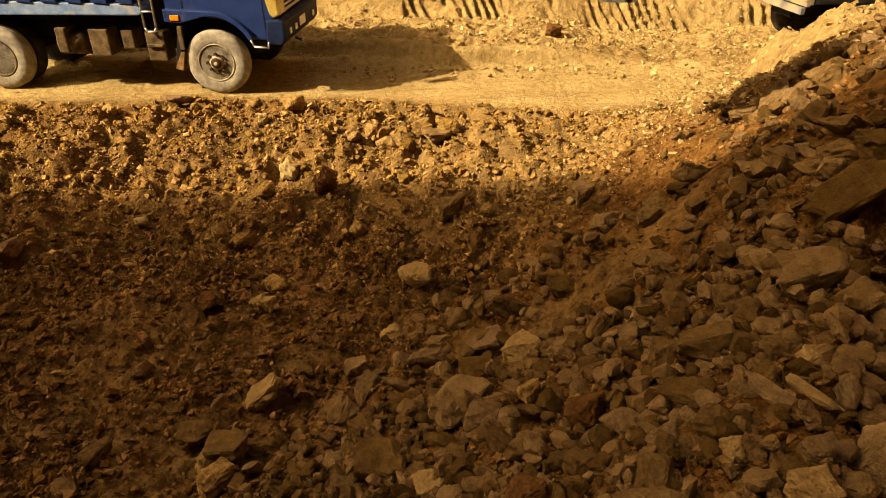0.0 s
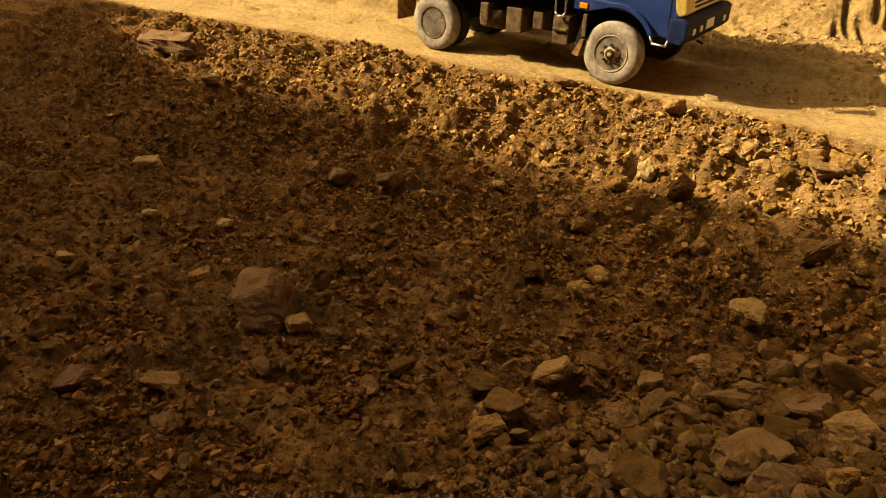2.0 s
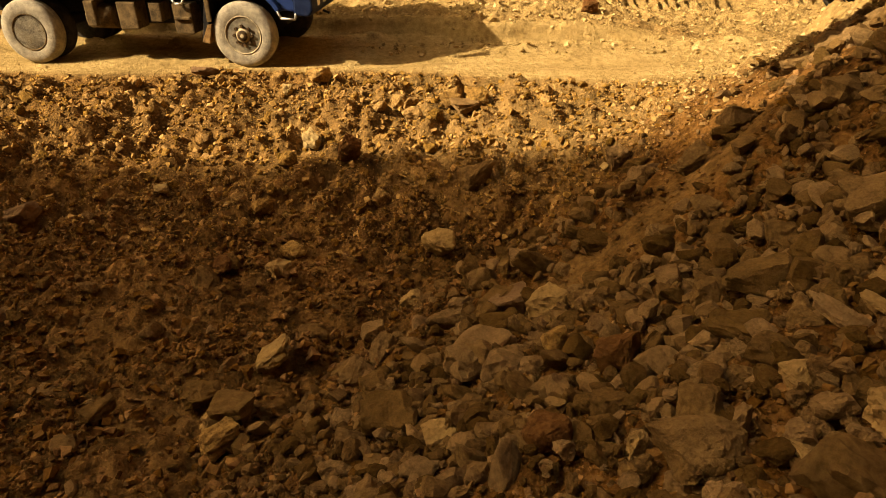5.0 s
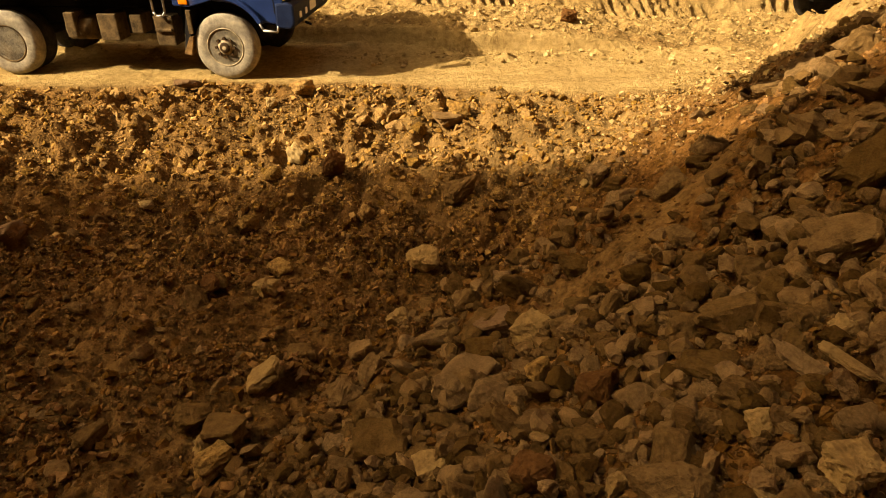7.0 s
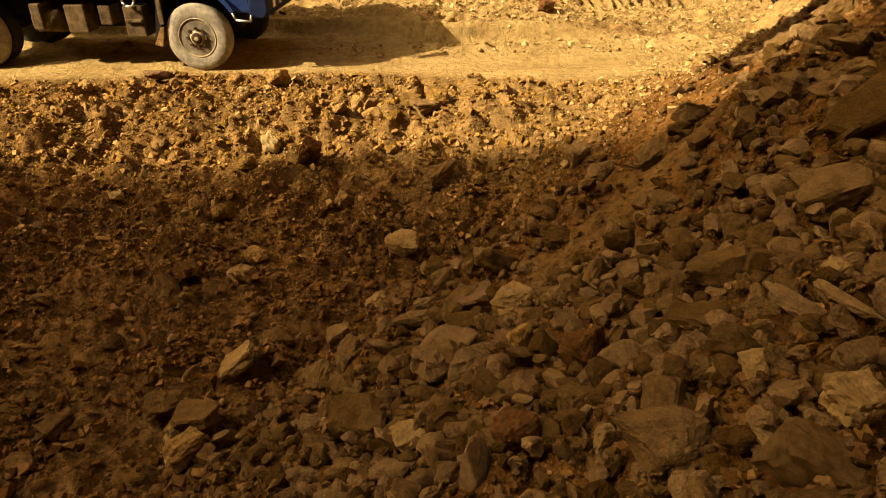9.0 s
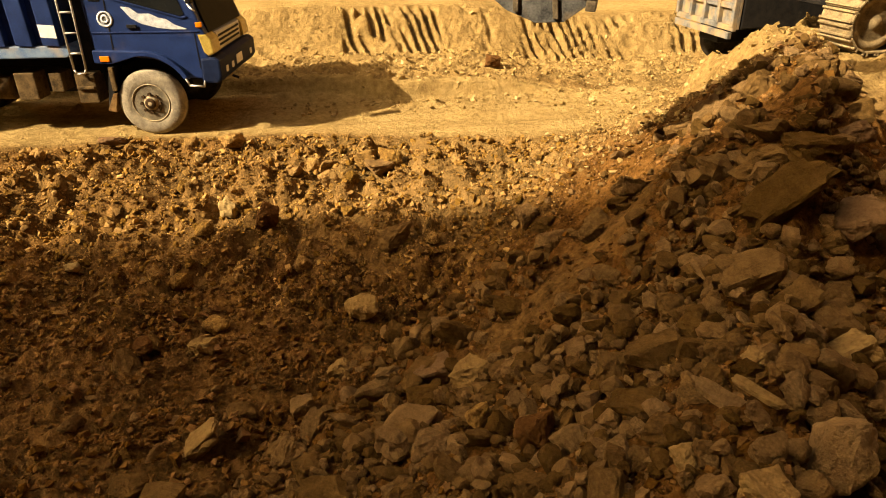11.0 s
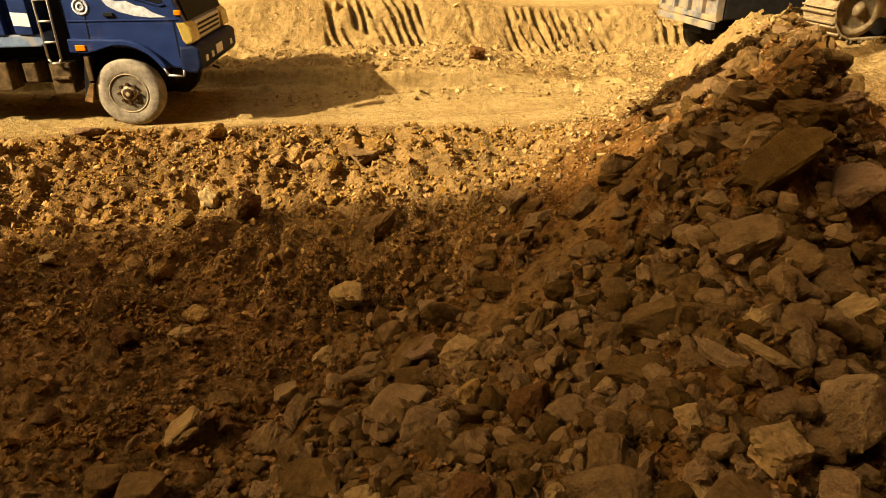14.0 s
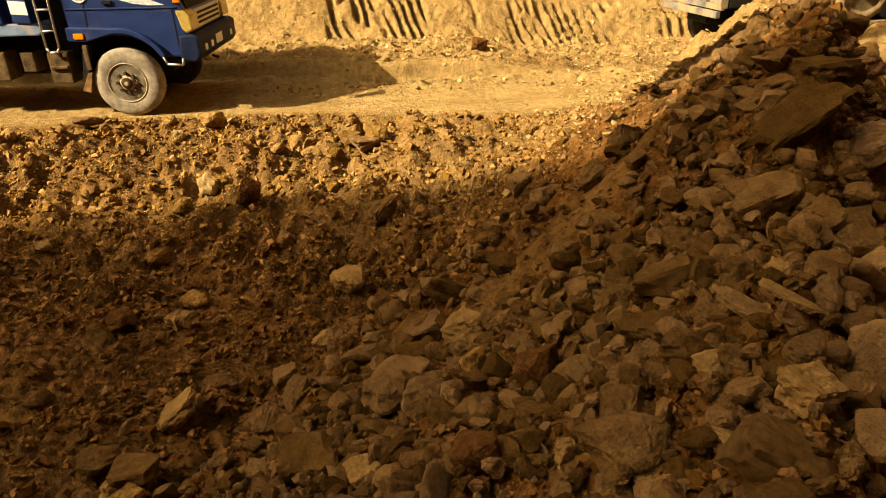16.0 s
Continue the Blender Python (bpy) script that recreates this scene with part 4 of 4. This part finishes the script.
def digger_arm(machine):
    """The stick with its linkage and the curled, loaded bucket; x runs along the reach, y across it."""
    place = machine.matrix_basis.inverted() @ pose(*ARM, 0, 0, -21.8)
    pivot = Matrix.Translation((0.16, 0, 1.58))
    curl = place @ pivot @ pose(0, 0, 0, 0, -85, 0) @ pivot.inverted()
    w = 1.0
    back = [(-0.43, 1.23), (-0.62, 1.06), (-0.76, 0.84), (-0.83, 0.6), (-0.8, 0.38), (-0.66, 0.22), (-0.45, 0.12), (-0.2, 0.03), (0.0, -0.03)]
    shell_in = [(x + 0.05, z + 0.035) for x, z in back]
    bucket = part("bucket", prism(back + shell_in[::-1], 0.0, w, 0.006), BUCKET, machine, "worn steel bucket heaped with earth")
    bucket.matrix_basis = curl
    side = back + [(0.44, 0.2), (0.4, 0.6), (0.26, 1.14), (0.22, 1.48), (0.1, 1.46), (-0.02, 1.32), (-0.3, 1.3)]
    for y in (0.0, w - 0.03):
        part("side_plate", prism(side, y - 0.004, y + 0.03, 0.006), BUCKET, bucket)
    for x0, z0, x1, z1 in ((-0.5, 1.0, 0.06, 1.08), (-0.76, 0.74, 0.1, 0.84), (-0.78, 0.42, 0.16, 0.58), (-0.6, 0.24, 0.2, 0.36), (-0.3, 0.1, 0.24, 0.2)):
        part("wear_strip", prism([(x0, z0), (x1, z1), (x1, z1 + 0.045), (x0, z0 + 0.045)], -0.03, 0.0, 0.006), EDGE, bucket)
    for x0, z0, x1, z1 in ((0.08, 1.1, 0.24, 1.12), (0.12, 0.86, 0.3, 0.9), (0.18, 0.6, 0.38, 0.64), (0.22, 0.37, 0.42, 0.42)):
        part("wear_strip", prism([(x0, z0), (x1, z1), (x1, z1 + 0.045), (x0, z0 + 0.045)], -0.035, 0.0, 0.006), EDGE, bucket)
    part("side_seam", prism([(-0.24, 1.27), (-0.19, 1.27), (0.12, 0.62), (0.24, 0.2), (0.19, 0.2), (0.06, 0.62)], -0.016, 0.0, 0.004), EDGE, bucket)
    part("dirt_plate", prism([(-0.6, 0.52), (-0.08, 0.62), (-0.08, 0.72), (-0.58, 0.64)], -0.012, 0.0, 0.003), RUST, bucket)
    part("side_cutter", prism([(0.4, 0.2), (0.47, 0.2), (0.44, 0.62), (0.27, 1.16), (0.22, 1.14), (0.37, 0.6)], -0.02, 0.05, 0.008), EDGE, bucket)
    for k in range(7):
        x, z = -0.66 + 0.1 * k, 0.2 - 0.033 * k
        part("heel_shroud", block(x - 0.04, x + 0.04, -0.02, 0.12, z - 0.05, z + 0.03, 0.012), EDGE, bucket)
    for k in range(5):
        y = 0.03 + k * (w - 0.16) / 4
        part("tooth", prism([(-0.05, -0.03), (0.3, 0.08), (0.5, 0.2), (0.26, 0.15), (-0.02, 0.06)], y, y + 0.1, 0.012), EDGE, bucket, "worn digging tooth")
    for y in (0.28, 0.66):
        part("ear", prism([(-0.44, 1.2), (-0.45, 1.5), (-0.38, 1.57), (-0.28, 1.55), (-0.1, 1.5), (0.08, 1.6), (0.16, 1.68), (0.25, 1.6), (0.25, 1.4), (0.2, 1.3)], y, y + 0.05, 0.01), RUST, bucket, "rusty bucket ear")
    part("bucket_cover", prism([(-0.46, 1.22), (0.2, 1.36), (0.2, 1.3), (-0.4, 1.14)], 0.02, w - 0.02, 0.01), RUST, bucket)
    for x, z in ((-0.35, 1.48), (0.16, 1.58)):
        part("pin", rod((x, 0.2, z), (x, 0.8, z), 0.06, 18), RUST, bucket, "rusty pin")
    # Stick and linkage, from the bucket pin upwards
    link = Vector((0.214, 1.08))
    joint = Vector((-0.36, 1.44))
    fixed = []
    stick = part("stick", prism([(0.04, 1.6), (0.08, 1.5), (0.24, 1.5), (0.3, 1.78), (0.3, 2.6), (0.36, 4.4), (0.1, 4.6), (-0.34, 4.0), (-0.14, 2.58)], 0.33, 0.6, 0.02), YELLOW, machine, "scuffed yellow stick")
    fixed.append(stick)
    for z, r in ((2.35, 0.06), (1.86, 0.05)):
        part("grease_hole", rod((0.12, 0.322, z), (0.12, 0.334, z), r, 18), BLACK, stick)
    def bar(a, b, y, name, thick=0.07):
        along = (b - a).normalized()
        off = Vector((-along.y, along.x)) * thick
        pts = [a + off - along * 0.06, b + off + along * 0.06, b - off + along * 0.06, a - off - along * 0.06]
        fixed.append(part(name, prism([tuple(p) for p in pts], y, y + 0.06, 0.02), RUST, machine, "rusty yellow " + name.replace("_", " ")))
    for y in (0.25, 0.63):
        bar(Vector((0.08, 2.05)), joint, y, "rocker_link")
    for y in (0.36, 0.54):
        bar(joint, link, y, "push_link", 0.06)
    for p, r in ((joint, 0.09), (Vector((0.08, 2.05)), 0.07)):
        fixed.append(part("link_pin", rod((p.x, 0.2, p.y), (p.x, 0.76, p.y), r, 20), RUST, machine))
    fixed.append(part("cylinder_rod", rod((joint.x, 0.49, joint.y), (-0.42, 0.49, 2.7), 0.05, 18), CHROME, machine, "chromed cylinder rod"))
    fixed.append(part("cylinder", joined(rod((-0.42, 0.49, 2.6), (-0.3, 0.49, 4.3), 0.085, 22), rod((-0.42, 0.49, 2.56), (-0.41, 0.49, 2.72), 0.11, 22)), YELLOW, machine, "yellow hydraulic cylinder"))
    for ob in fixed:
        ob.matrix_basis = place
    # The heaped load
    v, t3 = stone_proto(501, 20, 10, 0.16, False, 2)
    me = triangles_mesh("soil_load", v * np.array((1.35, 0.92, 0.62)), t3)
    me.materials.append(CLODS)
    load = tagged(new("soil_load"), "heap of brown earth lying in the raised bucket", "earth")
    load.matrix_world = pose(*ARM, 0, 0, -21.8) @ pose(1.05, 0.5, 1.5)
    body = new("heap", me)
    body.parent = load
    rl = random.Random(3)
    for k in range(60):
        x, y = rl.uniform(-0.55, 0.55), rl.uniform(-0.36, 0.36)
        clod = new("clod", rl.choice(BANK))
        clod.parent = load
        clod.matrix_basis = pose(x, y, 0.28 * math.sqrt(max(0, 1 - (x / 0.64) ** 2 - (y / 0.44) ** 2)) - 0.02, rl.uniform(0, 90), rl.uniform(0, 90), 0) @ Matrix.Scale(rl.uniform(0.06, 0.16), 4)


# ---- excavator undercarriage on the terrace ----
def crawler():
    c = tagged(new("excavator"), "dusty yellow excavator on the terrace with a raised full bucket", "excavator")
    L, r, w = 3.6, 0.44, 0.6
    frame_ = part("track_frame", prism(arc(0.5, r, 0.3, 90, 270, 14) + arc(L - 0.5, r, 0.3, -90, 90, 14), 0.05, w - 0.05, 0.02), PADS, c, "mud caked track frame")
    for x in (0.5, L - 0.5):
        part("idler", lathe([(0.36, 0.1), (0.38, 0.02), (0.3, 0.0), (0.26, 0.03), (0.1, 0.03), (0.06, -0.02), (0.001, -0.02)], (x, 0.02, r), seg=32), PADS, frame_, "mud caked idler wheel")
    for k in range(6):
        part("roller", rod((0.9 + 0.36 * k, 0.03, 0.2), (0.9 + 0.36 * k, w - 0.03, 0.2), 0.12, 18), BLACK, frame_)
    pad = joined(block(-0.085, 0.085, -0.02, w + 0.02, 0, 0.03, 0.006), block(-0.08, -0.05, -0.02, w + 0.02, 0.03, 0.065, 0.006), block(0.05, 0.08, -0.02, w + 0.02, 0.03, 0.065, 0.006))
    first = part("track_pad", pad, PADS, c)
    straight, turn = L - 1.0, math.pi * (r - 0.06)
    total = 2 * straight + 2 * turn
    n = 44
    for k in range(n):
        q = total * k / n
        if q < straight:
            x, z, ang = 0.5 + q, 2 * r - 0.06, 0
        elif q < straight + turn:
            f = (q - straight) / turn * math.pi
            x, z, ang = L - 0.5 + (r - 0.06) * math.sin(f), r + (r - 0.06) * math.cos(f), f
        elif q < 2 * straight + turn:
            x, z, ang = L - 0.5 - (q - straight - turn), 0.06, math.pi
        else:
            f = (q - 2 * straight - turn) / turn * math.pi
            x, z, ang = 0.5 - (r - 0.06) * math.sin(f), r - (r - 0.06) * math.cos(f), math.pi + f
        ob = first if k == 0 else first.copy()
        if k:
            scene.collection.objects.link(ob)
        ob.matrix_basis = pose(x, 0, z, 0, math.degrees(ang), 0)
    part("car_body", block(0.6, L - 0.4, w + 0.3, 2.6, 0.5, 0.95, 0.05), BLACK, c)
    part("slew_house", block(0.3, L + 0.6, 0.1, 2.7, 1.05, 2.3, 0.08), YELLOW, c, "yellow machine house")
    part("boom", rod((1.0, 1.2, 2.2), (-2.6, -0.4, 5.9), 0.24, 12), YELLOW, c, "yellow boom")
    part("boom_tip", rod((-2.6, -0.4, 5.9), (-6.0, -2.2, 4.6), 0.2, 12), YELLOW, c)
    c.matrix_world = pose(6.5, 8.85, 1.2, 0, 0, 4)
    digger_arm(c)


crawler()


# ---- grey tipper behind the ridge ----
def grey_truck():
    g = tagged(new("tipper_truck"), "dusty grey tipper truck parked behind the spoil ridge", "truck")
    part("bed", block(0.08, 4.2, 0.0, 2.1, 0.95, 2.5, 0.03), BLACK, g, "dark grey tipper bed")
    gate = part("tailgate", block(0.0, 0.06, 0.0, 2.1, 0.95, 2.4, 0.01), GREY, g, "ribbed grey tailgate")
    for y in (0.0, 0.5, 1.0, 1.5, 2.02):
        part("tailgate_rib", block(-0.09, 0.0, y, y + 0.09, 1.0, 2.4, 0.01), GREY, gate)
    for z in (0.92, 1.3, 1.75):
        part("tailgate_bar", block(-0.07, 0.002, 0.0, 2.1, z, z + 0.1, 0.01), GREY, gate)
    part("tail_sign", block(-0.012, 0.0, 0.62, 0.96, 1.45, 1.7, 0.003), WHITE, gate, "pale blank sheet")
    part("underrun_bar", block(-0.12, -0.04, 0.05, 2.05, 0.78, 0.9, 0.01), GREY, g)
    part("chassis", block(0.1, 6.0, 0.7, 1.4, 0.6, 0.95, 0.02), BLACK, g)
    part("cab", block(4.5, 6.2, 0.02, 2.08, 0.7, 2.7, 0.08), GREY, g)
    for x in (1.0, 5.2):
        for y, o in ((0.0, -1), (2.1, 1)):
            wheel(g, x, y, o, False, TYRE_DARK)
    g.matrix_world = pose(6.75, 12.1, 0.1, 0, 0, 4)


grey_truck()
